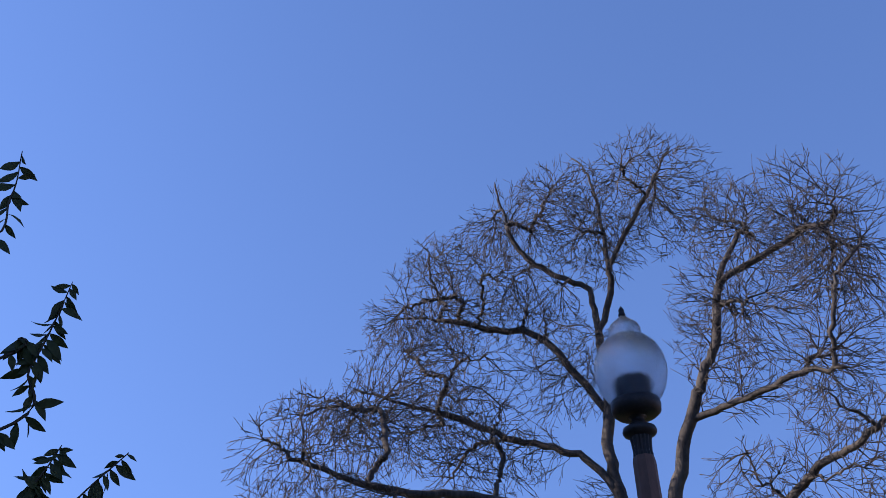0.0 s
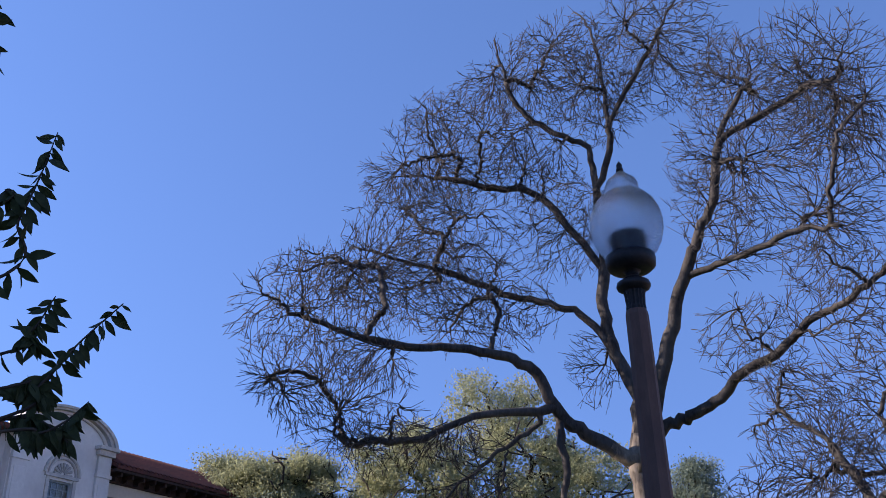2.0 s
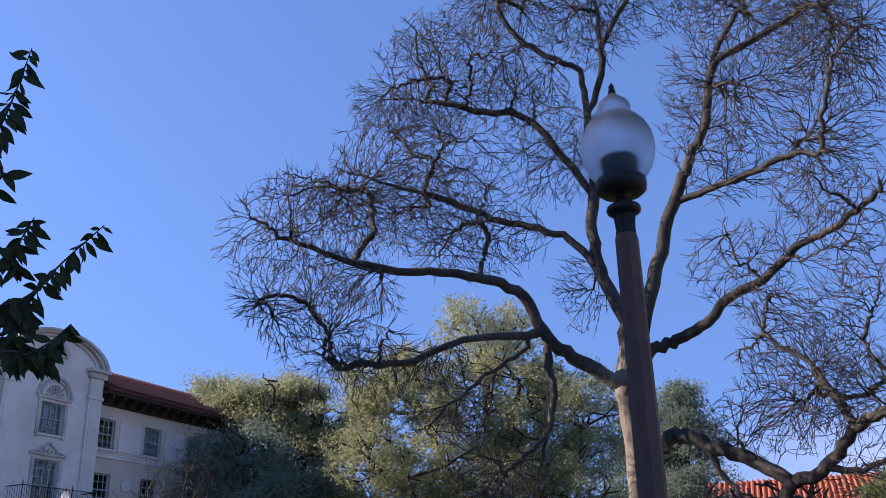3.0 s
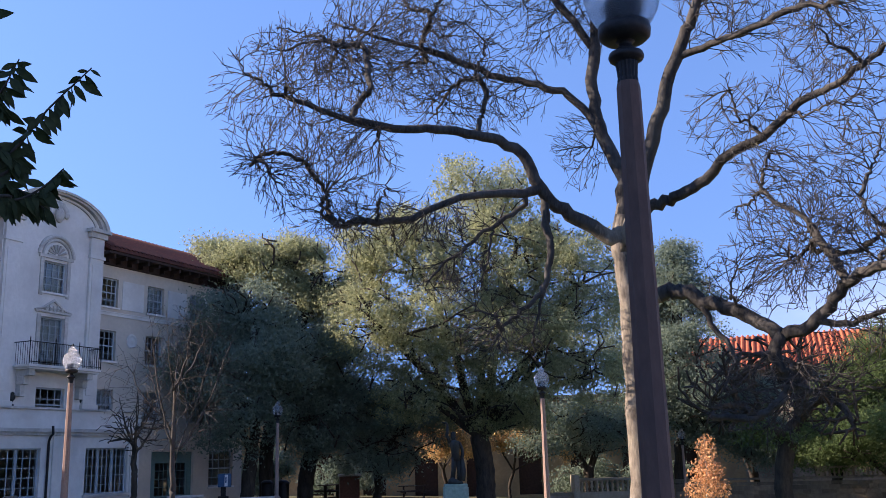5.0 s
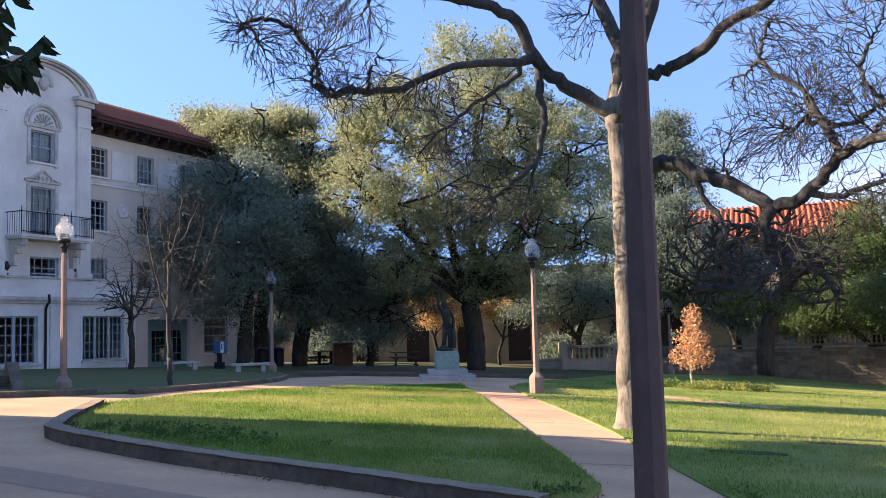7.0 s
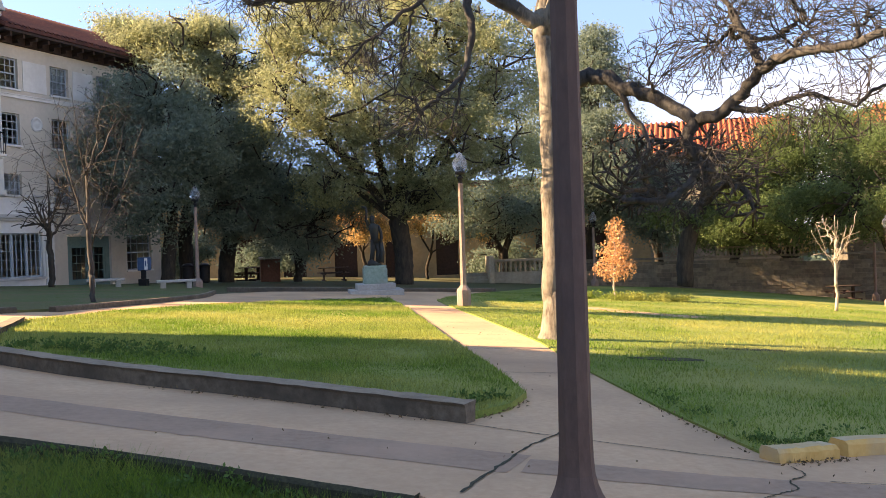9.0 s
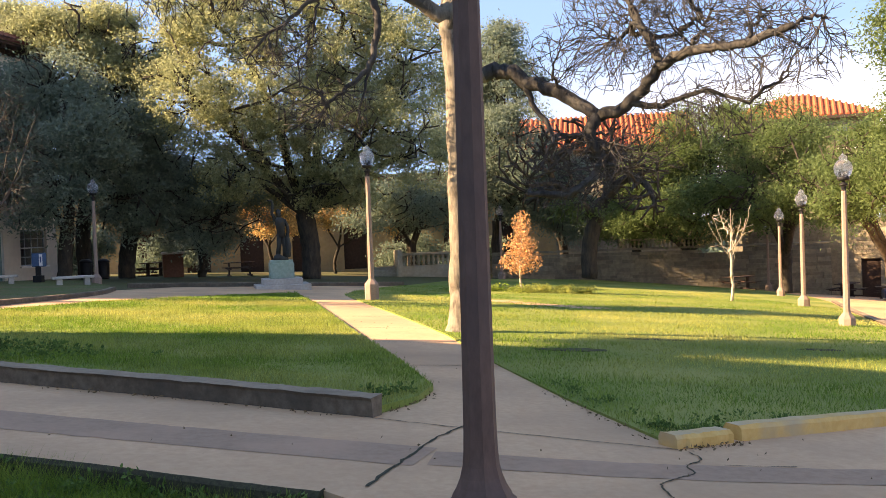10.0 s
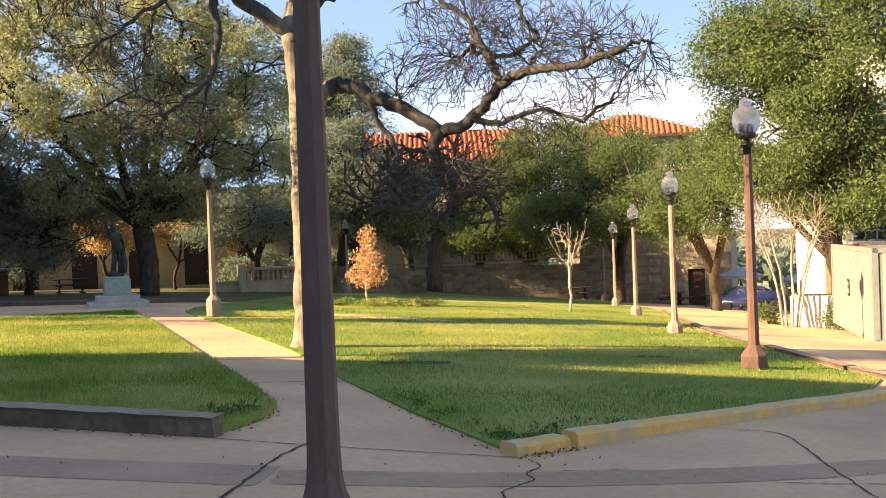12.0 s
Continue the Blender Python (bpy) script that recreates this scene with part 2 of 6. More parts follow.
def mesh_object(name, verts, faces, material, parent=None, label="", smooth=False):
    me = bpy.data.meshes.new(name)
    me.from_pydata([tuple(v) for v in verts], [], [tuple(f) for f in faces])
    me.materials.append(material)
    if smooth:
        me.polygons.foreach_set("use_smooth", [True] * len(me.polygons))
    me.update()
    ob = new(name, me)
    if parent:
        ob.parent = parent
    if label:
        ob["label"] = label
    return ob


def part(name, bm, material, parent=None, label="", smooth=False):
    bmesh.ops.recalc_face_normals(bm, faces=bm.faces)
    me = bpy.data.meshes.new(name)
    bm.to_mesh(me)
    bm.free()
    me.materials.append(material)
    if smooth:
        me.polygons.foreach_set("use_smooth", [True] * len(me.polygons))
    ob = new(name, me)
    if parent:
        ob.parent = parent
    if label:
        ob["label"] = label
    return ob


def thing(name, m, label, category, group="", kind=""):
    ob = new(name)
    ob.matrix_basis = m
    return tagged(ob, label, category, group, kind)


def add_box(bm, x0, x1, y0, y1, z0, z1, bevel=0.0):
    r = bmesh.ops.create_cube(bm, size=1.0, matrix=Matrix.LocRotScale(((x0 + x1) / 2, (y0 + y1) / 2, (z0 + z1) / 2), None, (abs(x1 - x0), abs(y1 - y0), abs(z1 - z0))))
    if bevel:
        es = list({e for v in r["verts"] for e in v.link_edges})
        bmesh.ops.bevel(bm, geom=es, offset=bevel, segments=2, affect="EDGES", profile=0.6)


def boxed(*boxes, bevel=0.0):
    bm = bmesh.new()
    for b in boxes:
        add_box(bm, *b, bevel=bevel)
    return bm


def lathe(profile, n=16, turn=0.0, bm=None, at=(0, 0), flute=0.0):
    """A turned solid from (radius, height) pairs."""
    bm = bm or bmesh.new()
    rings = []
    for r, z in profile:
        rings.append([bm.verts.new((at[0] + r * (1 - flute * (i % 2)) * math.cos(2 * math.pi * (i + turn) / n), at[1] + r * (1 - flute * (i % 2)) * math.sin(2 * math.pi * (i + turn) / n), z)) for i in range(n)])
    for a, b in zip(rings, rings[1:]):
        for i in range(n):
            bm.faces.new((a[i], a[(i + 1) % n], b[(i + 1) % n], b[i]))
    bm.faces.new(rings[0][::-1])
    bm.faces.new(rings[-1])
    return bm


def tube_data(points, radii, sides, verts, faces):
    """Append a tapered tube through the points."""
    pts = [Vector(p) for p in points]
    base = len(verts)
    ref = Vector((0.3, 0.2, 1)) if abs((pts[-1] - pts[0]).normalized().z) < 0.8 else Vector((1, 0.3, 0))
    for i, p in enumerate(pts):
        d = (pts[min(i + 1, len(pts) - 1)] - pts[max(i - 1, 0)]).normalized()
        u = d.cross(ref).normalized()
        w = d.cross(u)
        for k in range(sides):
            a = 2 * math.pi * k / sides
            verts.append(p + (u * math.cos(a) + w * math.sin(a)) * radii[i])
    for i in range(len(pts) - 1):
        for k in range(sides):
            a, b = base + i * sides + k, base + i * sides + (k + 1) % sides
            faces.append((a, b, b + sides, a + sides))
    faces.append(tuple(base + (len(pts) - 1) * sides + k for k in range(sides)))
    faces.append(tuple(base + k for k in reversed(range(sides))))


def sheet(name, outline, lift, material, thick=0.12, cell=1.0, parent=None):
    """A slab that follows the ground: an outline cut into cells."""
    bm = bmesh.new()
    bm.faces.new([bm.verts.new((x, y, 0)) for x, y in outline])
    bmesh.ops.triangulate(bm, faces=bm.faces[:])
    for axis in (0, 1):
        vals = [p[axis] for p in outline]
        k = math.ceil(min(vals) / cell) * cell
        while k < max(vals):
            co, no = [0, 0, 0], [0, 0, 0]
            co[axis], no[axis] = k + 0.0137, 1
            bmesh.ops.bisect_plane(bm, geom=bm.verts[:] + bm.edges[:] + bm.faces[:], plane_co=co, plane_no=no)
            k += cell
    bmesh.ops.recalc_face_normals(bm, faces=bm.faces)
    if sum(f.normal.z for f in bm.faces) < 0:
        bmesh.ops.reverse_faces(bm, faces=bm.faces)
    for v in bm.verts:
        v.co.z = ground_z(v.co.x, v.co.y) + lift
    rim = [e for e in bm.edges if len(e.link_faces) == 1]
    r = bmesh.ops.extrude_edge_only(bm, edges=rim)
    for v in r["geom"]:
        if isinstance(v, bmesh.types.BMVert):
            v.co.z -= thick
    return part(name, bm, material, parent)


def curve_points(pts, n):
    """Catmull-Rom through the points, n steps a span."""
    p = [Vector(q) for q in pts]
    p = [p[0] * 2 - p[1]] + p + [p[-1] * 2 - p[-2]]
    out = []
    for i in range(1, len(p) - 2):
        for k in range(n):
            t = k / n
            out.append(0.5 * ((2 * p[i]) + (p[i + 1] - p[i - 1]) * t + (2 * p[i - 1] - 5 * p[i] + 4 * p[i + 1] - p[i + 2]) * t * t + (3 * p[i] - p[i - 1] - 3 * p[i + 1] + p[i + 2]) * t ** 3))
    return out + [p[-2]]


def kerb_data(line, width, low, high, worn=0.01, seed=1):
    """A kerb along a line on the ground: rounded upper edges, uneven face."""
    rnd = random.Random(seed)
    pts = curve_points([(x, y, 0) for x, y in line], 8)
    verts, faces = [], []
    for i, p in enumerate(pts):
        d = (pts[min(i + 1, len(pts) - 1)] - pts[max(i - 1, 0)]).normalized()
        s = Vector((-d.y, d.x, 0))
        g = ground_z(p.x, p.y)
        for off, z in ((0, low), (0.005, high - 0.03), (0.03, high), (width - 0.03, high), (width - 0.005, high - 0.03), (width, low)):
            q = p + s * (off + rnd.uniform(-worn, worn))
            verts.append((q.x, q.y, g + z + rnd.uniform(-worn, worn) * 0.6))
    for i in range(len(pts) - 1):
        for k in range(5):
            a = i * 6 + k
            faces.append((a, a + 1, a + 7, a + 6))
    faces.append(tuple(range(6)))
    faces.append(tuple((len(pts) - 1) * 6 + k for k in reversed(range(6))))
    return verts, faces


# ---- trees ----
def scatter(lobes, n, rng, shell=0.0):
    """Points inside ellipsoids (x, y, z, radius across, radius upright), in number by their volume."""
    w = np.array([l[3] ** 2 * l[4] for l in lobes]) ** 0.6
    pick = rng.choice(len(lobes), n, p=w / w.sum())
    v = rng.normal(size=(n, 3))
    v /= np.linalg.norm(v, axis=1)[:, None]
    v *= (shell + (1 - shell) * rng.random(n) ** 0.45)[:, None]
    L = np.array(lobes)[pick]
    return L[:, :3] + v * np.stack([L[:, 3], L[:, 3], L[:, 4]], 1)


def path_at(k, path):
    return path[k] if path[k] < 5 else 0.0


def grow(limbs, lobes, n, seed, step=0.35, reach=0.25, crook=0.02):
    """A branch skeleton: given limbs, then twigs that reach every scattered point from the nearest wood. Returns points, parents."""
    rng = np.random.default_rng(seed)
    size = 400 + n * 9 + 30 * len(limbs)
    P = np.zeros((size, 3))
    D = np.zeros((size, 3))
    path = np.zeros(size)
    par = np.full(size, -1)
    m = 0
    for li, limb in enumerate(limbs):
        pts = curve_points(limb, 5)
        prev = -1
        if m:
            prev = int(np.argmin(((P[:m] - np.array(pts[0])) ** 2).sum(1)))
            pts = pts[1:]
        for q in pts:
            q = np.array(q) + rng.normal(size=3) * 0.02
            P[m], par[m] = q, prev
            if prev >= 0:
                D[m] = q - P[prev]
                path[m] = (5.0 if li == 0 and len(limbs) > 4 else 0.0) + 0.5 * path_at(prev, path) + 0.5 * np.linalg.norm(D[m])
                D[m] /= np.linalg.norm(D[m]) + 1e-9
            else:
                D[m], path[m] = (0, 0, 1), 5.0 if len(limbs) > 4 else 0.0
            prev, m = m, m + 1
    A = scatter(lobes, n, rng)
    near = np.array([((P[:m] - a) ** 2).sum(1).min() for a in A])
    for a in A[np.argsort(near)]:
        d = np.sqrt(((P[:m] - a) ** 2).sum(1))
        turn_ = ((a - P[:m]) * D[:m]).sum(1) / (d + 1e-6)
        k = int(np.argmin(d * (1.5 - 0.8 * turn_) + reach * 0.2 * path[:m]))
        gap = d[k]
        if gap < 0.12:
            continue
        c = P[k] + (D[k] * 0.6 + (a - P[k]) / gap * 0.4 + rng.normal(size=3) * 0.1) * gap * 0.45
        steps = max(1, min(6, int(gap / step)))
        prev, start = k, P[k].copy()
        for s in range(1, steps + 1):
            t = s / steps
            q = (1 - t) ** 2 * start + 2 * t * (1 - t) * c + t * t * a + rng.normal(size=3) * crook * (s < steps)
            if m >= size:
                return P[:m], par[:m]
            P[m], par[m] = q, prev
            D[m] = q - P[prev]
            ln = np.linalg.norm(D[m]) + 1e-9
            D[m] /= ln
            path[m] = path[prev] + ln
            prev, m = m, m + 1
    return P[:m], par[:m]


def fork_tips(P, par, n, length, seed, spread=0.3):
    """A spray of short twigs on every tip."""
    rng = np.random.default_rng(seed)
    m = len(P)
    kids = np.bincount(par[par >= 0], minlength=m)
    tips = np.where(kids == 0)[0]
    d = P[tips] - P[par[tips]]
    d /= np.linalg.norm(d, axis=1)[:, None] + 1e-9
    pts, up = [P], [par]
    for k in range(n):
        w = d + rng.normal(size=d.shape) * spread
        w /= np.linalg.norm(w, axis=1)[:, None]
        back = rng.random(len(tips)) < 0.3
        src = np.where(back, par[tips], tips)
        pts.append(P[src] + w * (length * rng.uniform(0.5, 1.4, len(tips)))[:, None])
        up.append(src)
    return np.concatenate(pts), np.concatenate(up)


def radii_of(par, tip, power):
    m = len(par)
    acc = np.zeros(m)
    kids = np.zeros(m, int)
    for i in range(m - 1, -1, -1):
        if kids[i] == 0:
            acc[i] = tip ** power
        if par[i] >= 0:
            acc[par[i]] += acc[i]
            kids[par[i]] += 1
    return acc ** (1 / power)


def wood(name_tree, P, par, R, parent, thick_mat, thin_mat, limit=0.04, thick_label="", thin_label=""):
    """Tubes along every chain of the skeleton: the thick wood and the twigs, one mesh each."""
    m = len(P)
    best = np.full(m, -1)
    for i in range(m):
        p = par[i]
        if p >= 0 and (best[p] < 0 or R[i] > R[best[p]]):
            best[p] = i
    data = {True: ([], []), False: ([], [])}
    for i in range(m):
        if par[i] >= 0 and best[par[i]] == i:
            continue
        chain = [i]
        while best[chain[-1]] >= 0:
            chain.append(best[chain[-1]])
        pts, rad = [P[k] for k in chain], [R[k] for k in chain]
        if par[i] >= 0:
            pts.insert(0, P[par[i]])
            rad.insert(0, min(R[par[i]], R[i] * 1.25))
        if len(pts) < 2:
            continue
        k = 0
        while k < len(rad) and rad[k] > limit:
            k += 1
        if k > 1:
            tube_data(pts[:k + 1], rad[:k + 1], 10 if rad[0] > 0.12 else 7, *data[True])
        if k < len(pts) - 1 or k == 0:
            k = max(k - 1, 0)
            tube_data(pts[k:], rad[k:], 4 if rad[k] > 0.02 else 3, *data[False])
    made = []
    for thick, (v, f) in data.items():
        if v:
            made.append(mesh_object("trunk" if thick else "crown", v, f, thick_mat if thick else thin_mat, parent, thick_label if thick else thin_label, smooth=True))
    return made


def leaves(name, at, size, material, parent, seed, droop=0.3, narrow=0.5, label="", spread=0.3):
    """Folded leaf blades at the points."""
    rng = np.random.default_rng(seed)
    n = len(at)
    at = at + rng.normal(size=(n, 3)) * spread
    d = rng.normal(size=(n, 3))
    d[:, 2] -= droop
    d /= np.linalg.norm(d, axis=1)[:, None]
    s = np.cross(d, rng.normal(size=(n, 3)))
    s /= np.linalg.norm(s, axis=1)[:, None]
    u = np.cross(d, s)
    ln = (size * rng.uniform(0.6, 1.3, n))[:, None]
    v = np.empty((n, 4, 3))
    v[:, 0] = at
    v[:, 1] = at + d * ln * 0.45 + s * ln * narrow * 0.5 + u * ln * 0.1
    v[:, 2] = at + d * ln
    v[:, 3] = at + d * ln * 0.45 - s * ln * narrow * 0.5 + u * ln * 0.1
    f = np.arange(4 * n).reshape(n, 4)
    return mesh_object(name, v.reshape(-1, 3).tolist(), f.tolist(), material, parent, label)


def clumps(lobes, count, each, radius, seed):
    rng = np.random.default_rng(seed)
    sub = []
    for x, y, z, a, b in lobes:
        k = max(8, int(a * 13))
        v = rng.normal(size=(k, 3))
        v /= np.linalg.norm(v, axis=1)[:, None]
        v *= rng.uniform(0.45, 1.05, k)[:, None]
        for q in v:
            w = rng.uniform(0.16, 0.36)
            sub.append((x + q[0] * a, y + q[1] * a, z + q[2] * b, a * w + 0.12, b * w * 0.8 + 0.1))
    c = scatter(sub, count, rng, 0.0)
    r = rng.uniform(0.5, 1.3, count) * radius
    v = rng.normal(size=(count, each, 3)) * np.array((1, 1, 0.6))
    return (c[:, None] + v * r[:, None, None] * 0.6).reshape(-1, 3)


def leafy_tree(base, lobes, seed, leaf, count, each, size, label, trunk_r, bark, group="trees on the quad", radius=0.7, wood_n=420, bend=0.4, category="tree", narrow=0.5):
    root = thing("tree", Matrix.Identity(4), label, category, group)
    rnd = random.Random(seed)
    x, y = base
    z = ground_z(x, y) - 0.1
    cx, cy, cz = np.array([l[:3] for l in lobes]).mean(0)
    fork = Vector((x + (cx - x) * 0.15 + rnd.uniform(-bend, bend), y + (cy - y) * 0.15, z + max(1.8, (cz - z) * 0.35)))
    limbs = [[(x, y, z), (x + rnd.uniform(-0.1, 0.1), y, z + (fork.z - z) * 0.5), fork]]
    for l in lobes:
        a = Vector(l[:3])
        mid = fork.lerp(a, 0.5) + Vector((rnd.uniform(-bend, bend), rnd.uniform(-bend, bend), rnd.uniform(0, bend * 1.5)))
        limbs.append([fork, mid, a])
    P, par = grow(limbs, lobes, wood_n, seed, 0.6)
    R = radii_of(par, 0.02, 2.3)
    R = np.maximum(R * trunk_r / R[0], 0.012)
    wood("tree", P, par, R, root, bark, bark, 0.05)
    leaves("leaves", clumps(lobes, count, each, radius, seed), size, leaf, root, seed + 5, narrow=narrow, spread=0.08)
    return root


# ---- ground ----
def soil_z(x, y):
    """The soil lies lower on the near side, below the edge of the paving."""
    return ground_z(x, y) - 0.05 - (0.2 if x < 2 and y < 11 and y - 0.55 * x < 10 else 0.0)


def axis_steps(lo, hi, fine_lo, fine_hi):
    v = [lo, lo * 0.5, lo * 0.25] + list(np.arange(fine_lo, fine_hi + 0.1, 2.0)) + [hi * 0.25, hi * 0.5, hi]
    return sorted(set(round(float(a), 2) for a in v))


gx, gy = axis_steps(-900, 900, -60, 74), axis_steps(-900, 900, -40, 100)
mesh_object("ground", [(x, y, soil_z(x, y)) for y in gy for x in gx],
            [(j * len(gx) + i, j * len(gx) + i + 1, (j + 1) * len(gx) + i + 1, (j + 1) * len(gx) + i) for j in range(len(gy) - 1) for i in range(len(gx) - 1)], SOIL)
tagged(bpy.data.objects["ground"], "dark soil with thin grass and leaf litter", "ground", kind="structure")

PAVE = [(-18, 14.6), (-10, 10.4), (-1.77, 6.47), (0.22, 5.3), (0.75, 4.5), (0.9, 0), (14, -8), (34, 6), (44, 30), (46, 52), (34, 50), (24, 46), (12, 42), (4, 37.5), (-3.5, 36), (-5.2, 33), (-4.9, 29.6), (-6.9, 21.2), (-9, 19.2), (-18, 20)]
tagged(sheet("pavement", PAVE, 0.0, CONCRETE, 0.3), "worn pinkish concrete paving with darker patches", "pavement", kind="structure")
LAWN_L = [(-5.0, 12.7), (-4.4, 11.95), (-3.05, 11.15), (-1.65, 10.05), (-0.4, 9.2), (0.86, 8.35), (0.86, 7.75), (1.3, 8.35), (1.58, 9.1), (1.56, 11.6), (1.43, 14.7), (1.2, 24.2), (0.9, 30.4), (-1.0, 28.6), (-3.78, 24.9), (-5.4, 21.3), (-6.2, 17.7)]
LAWN_R = [(2.87, 6.42), (3.4, 6.68), (4.7, 7.17), (6.5, 7.86), (8.6, 8.68), (10.7, 10.5), (11.1, 11.85), (12.6, 14.9), (14.7, 19.8), (19.2, 28.0), (24.4, 37.0), (27.5, 43.5), (28.5, 50), (20, 56), (10.5, 50), (6.4, 40.8), (4.4, 36.8), (3.0, 33), (2.45, 30.3), (2.5, 27.6), (2.78, 22), (2.98, 15.6), (2.8, 11.4), (2.78, 8.6)]
LAWN_N = [(-12, 11.2), (-10, 10.27), (-1.82, 6.36), (0.2, 5.2), (0.66, 4.45), (0.72, 1.2), (0.7, -6), (-14, -6)]
LAWN_B = [(-18, 20.2), (-9.2, 19.3), (-7.6, 20.9), (-6.95, 21.6), (-5.1, 29.7), (-5.4, 33.3), (-5.8, 36.4), (-9, 46), (-20, 41), (-30, 36)]
for name, outline, lift, what in (("lawn_1", LAWN_L, 0.065, "green lawn, sunlit far half"), ("lawn_2", LAWN_R, 0.022, "green and straw-yellow lawn with long shadows"), ("lawn_3", LAWN_N, -0.13, "weedy grass strip beside the pavement"), ("lawn_4", LAWN_B, 0.06, "shaded lawn before the pale building")):
    tagged(sheet(name, outline, lift, GRASS if name in ("lawn_1", "lawn_2") else THINGRASS, 0.16), what, "lawn", kind="structure")

tagged(sheet("footpath", [(6.4, 28.3), (6.7, 27.2), (7.6, 25.6), (8.8, 24.3), (9.6, 25.0), (8.4, 26.2), (7.3, 28.2)], 0.03, CONCRETE, 0.06), "pale worn footpath through the lawn", "footpath", kind="structure")


def kerb(name, line, width, low, high, material, label, worn=0.008, seed=1, top=None):
    v, f = kerb_data(line, width, low, high, worn, seed)
    ob = tagged(mesh_object(name, v, f, material), label, "kerb", kind="structure")
    # grey kerbs: top paler than the face, whose colour holds shade
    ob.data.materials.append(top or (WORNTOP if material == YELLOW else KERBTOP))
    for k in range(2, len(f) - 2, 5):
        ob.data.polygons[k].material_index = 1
    return ob


kerb("kerb_1", [(0.80, 7.58), (0.08, 8.05), (-0.93, 8.70), (-2.64, 9.75), (-3.6, 10.5), (-4.48, 11.3), (-4.95, 11.9)], -0.17, -0.05, 0.165, KERB, "dark grey weathered concrete kerb round the lawn, shade in its colour", 0.008)
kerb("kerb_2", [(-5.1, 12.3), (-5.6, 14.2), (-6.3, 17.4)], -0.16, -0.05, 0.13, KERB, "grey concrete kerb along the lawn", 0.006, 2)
kerb("kerb_3", [(3.52, 6.53), (4.74, 6.98), (6.58, 7.67), (8.66, 8.47), (11.6, 10.1), (15, 12.5)], 0.19, -0.05, 0.12, YELLOW, "worn yellow painted kerb", 0.006, 3)
kerb("kerb_4", [(2.86, 6.25), (3.1, 6.33), (3.42, 6.47)], 0.2, -0.05, 0.10, YELLOW, "broken end of the yellow kerb", 0.007, 4)
kerb("kerb_5", [(0.28, 5.28), (-0.29, 5.60), (-1.77, 6.45), (-5, 8.0), (-10, 10.35)], 0.13, -0.25, 0.014, JOINT, "concrete edging above the lower grass strip", 0.003, 5, CONCRETE)
kerb("kerb_6", [(-8.9, 19.0), (-8.0, 20.2), (-7.5, 20.9)], 0.2, -0.05, 0.13, KERB, "concrete kerb beside the lamp", 0.006, 6)
kerb("kerb_7", [(-6.8, 21.3), (-6.0, 24.5), (-5.0, 29.4), (-5.1, 33.2)], 0.2, -0.05, 0.13, KERB, "low concrete kerb of the shaded lawn", 0.006, 7)
kerb("kerb_8", [(10.9, 10.6), (11.3, 11.8), (12.7, 14.9), (14.8, 19.7), (19.3, 28), (24.5, 37)], -0.15, -0.05, 0.07, KERB, "low concrete edge between lawn and drive", 0.006, 8)
kerb("kerb_9", [(-5.2, 36.6), (-2.5, 37.4), (2.0, 38.6), (6, 41)], 0.2, -0.05, 0.13, KERB, "pale kerb behind the statue", 0.006, 9)


def joint(line, width, label, seed, material=None, name="pavement_crack", wobble=0.5):
    rnd = random.Random(seed)
    pts = curve_points([(x, y, 0) for x, y in line], 10)
    v, f = [], []
    for i, p in enumerate(pts):
        d = (pts[min(i + 1, len(pts) - 1)] - pts[max(i - 1, 0)]).normalized()
        s = Vector((-d.y, d.x, 0))
        p = p + s * rnd.uniform(-1, 1) * width * wobble
        w = width * (rnd.uniform(0.4, 1.0) if wobble > 0.1 else rnd.uniform(0.92, 1.0))
        for k in (-0.5, 0.5):
            q = p + s * w * k
            v.append((q.x, q.y, ground_z(q.x, q.y) + (0.006 if material is None else 0.003)))
    f = [(2 * i, 2 * i + 1, 2 * i + 3, 2 * i + 2) for i in range(len(pts) - 1)]
    return tagged(mesh_object(name, v, f, material or JOINT), label, "crack" if material is None else "stain", kind="structure")


joint([(0.80, 7.55), (1.52, 7.05), (2.85, 6.22)], 0.022, "dirt-filled joint across the pavement", 1)
joint([(1.55, 7.3), (1.2, 6.75), (0.85, 6.05), (0.5, 5.3)], 0.03, "dirt-filled joint with moss", 2)
joint([(2.9, 6.15), (2.87, 5.9), (2.68, 5.72), (2.62, 5.5), (2.38, 5.33), (2.25, 5.14), (2.2, 4.6)], 0.018, "jagged crack in the concrete", 3)
joint([(5.37, 7.0), (5.64, 6.66), (5.1, 5.6), (4.64, 4.7), (4.2, 3.8)], 0.024, "dark joint across the drive", 4)
for i, (y, a, b) in enumerate(((11.2, 1.56, 2.8), (14.2, 1.45, 2.95), (17.0, 1.38, 2.9), (20.0, 1.3, 2.7), (23.5, 1.22, 2.6))):
    joint([(a, y), ((a + b) / 2, y + 0.04), (b, y - 0.02)], 0.03, "dirt-filled joint across the footpath", 10 + i)

joint([(2.95, 5.72), (3.2, 5.68), (3.45, 5.66)], 0.014, "short dark crack in the drive", 5)
joint([(4.2, 5.05), (4.6, 4.9), (5.0, 4.8)], 0.014, "short dark crack in the drive", 6)
# two wide bands of a darker concrete tone along the paving
joint([(-9, 11.6), (-5, 9.35), (-2.05, 7.62), (-0.6, 6.85), (0.98, 6.08)], 0.62, "darker band along the concrete", 30, DARKBAND, "pavement_stain", 0.02)
joint([(1.02, 6.05), (2.6, 5.55), (5, 5.3), (9, 5.6)], 0.45, "darker band across the drive", 31, DARKBAND, "pavement_stain", 0.02)


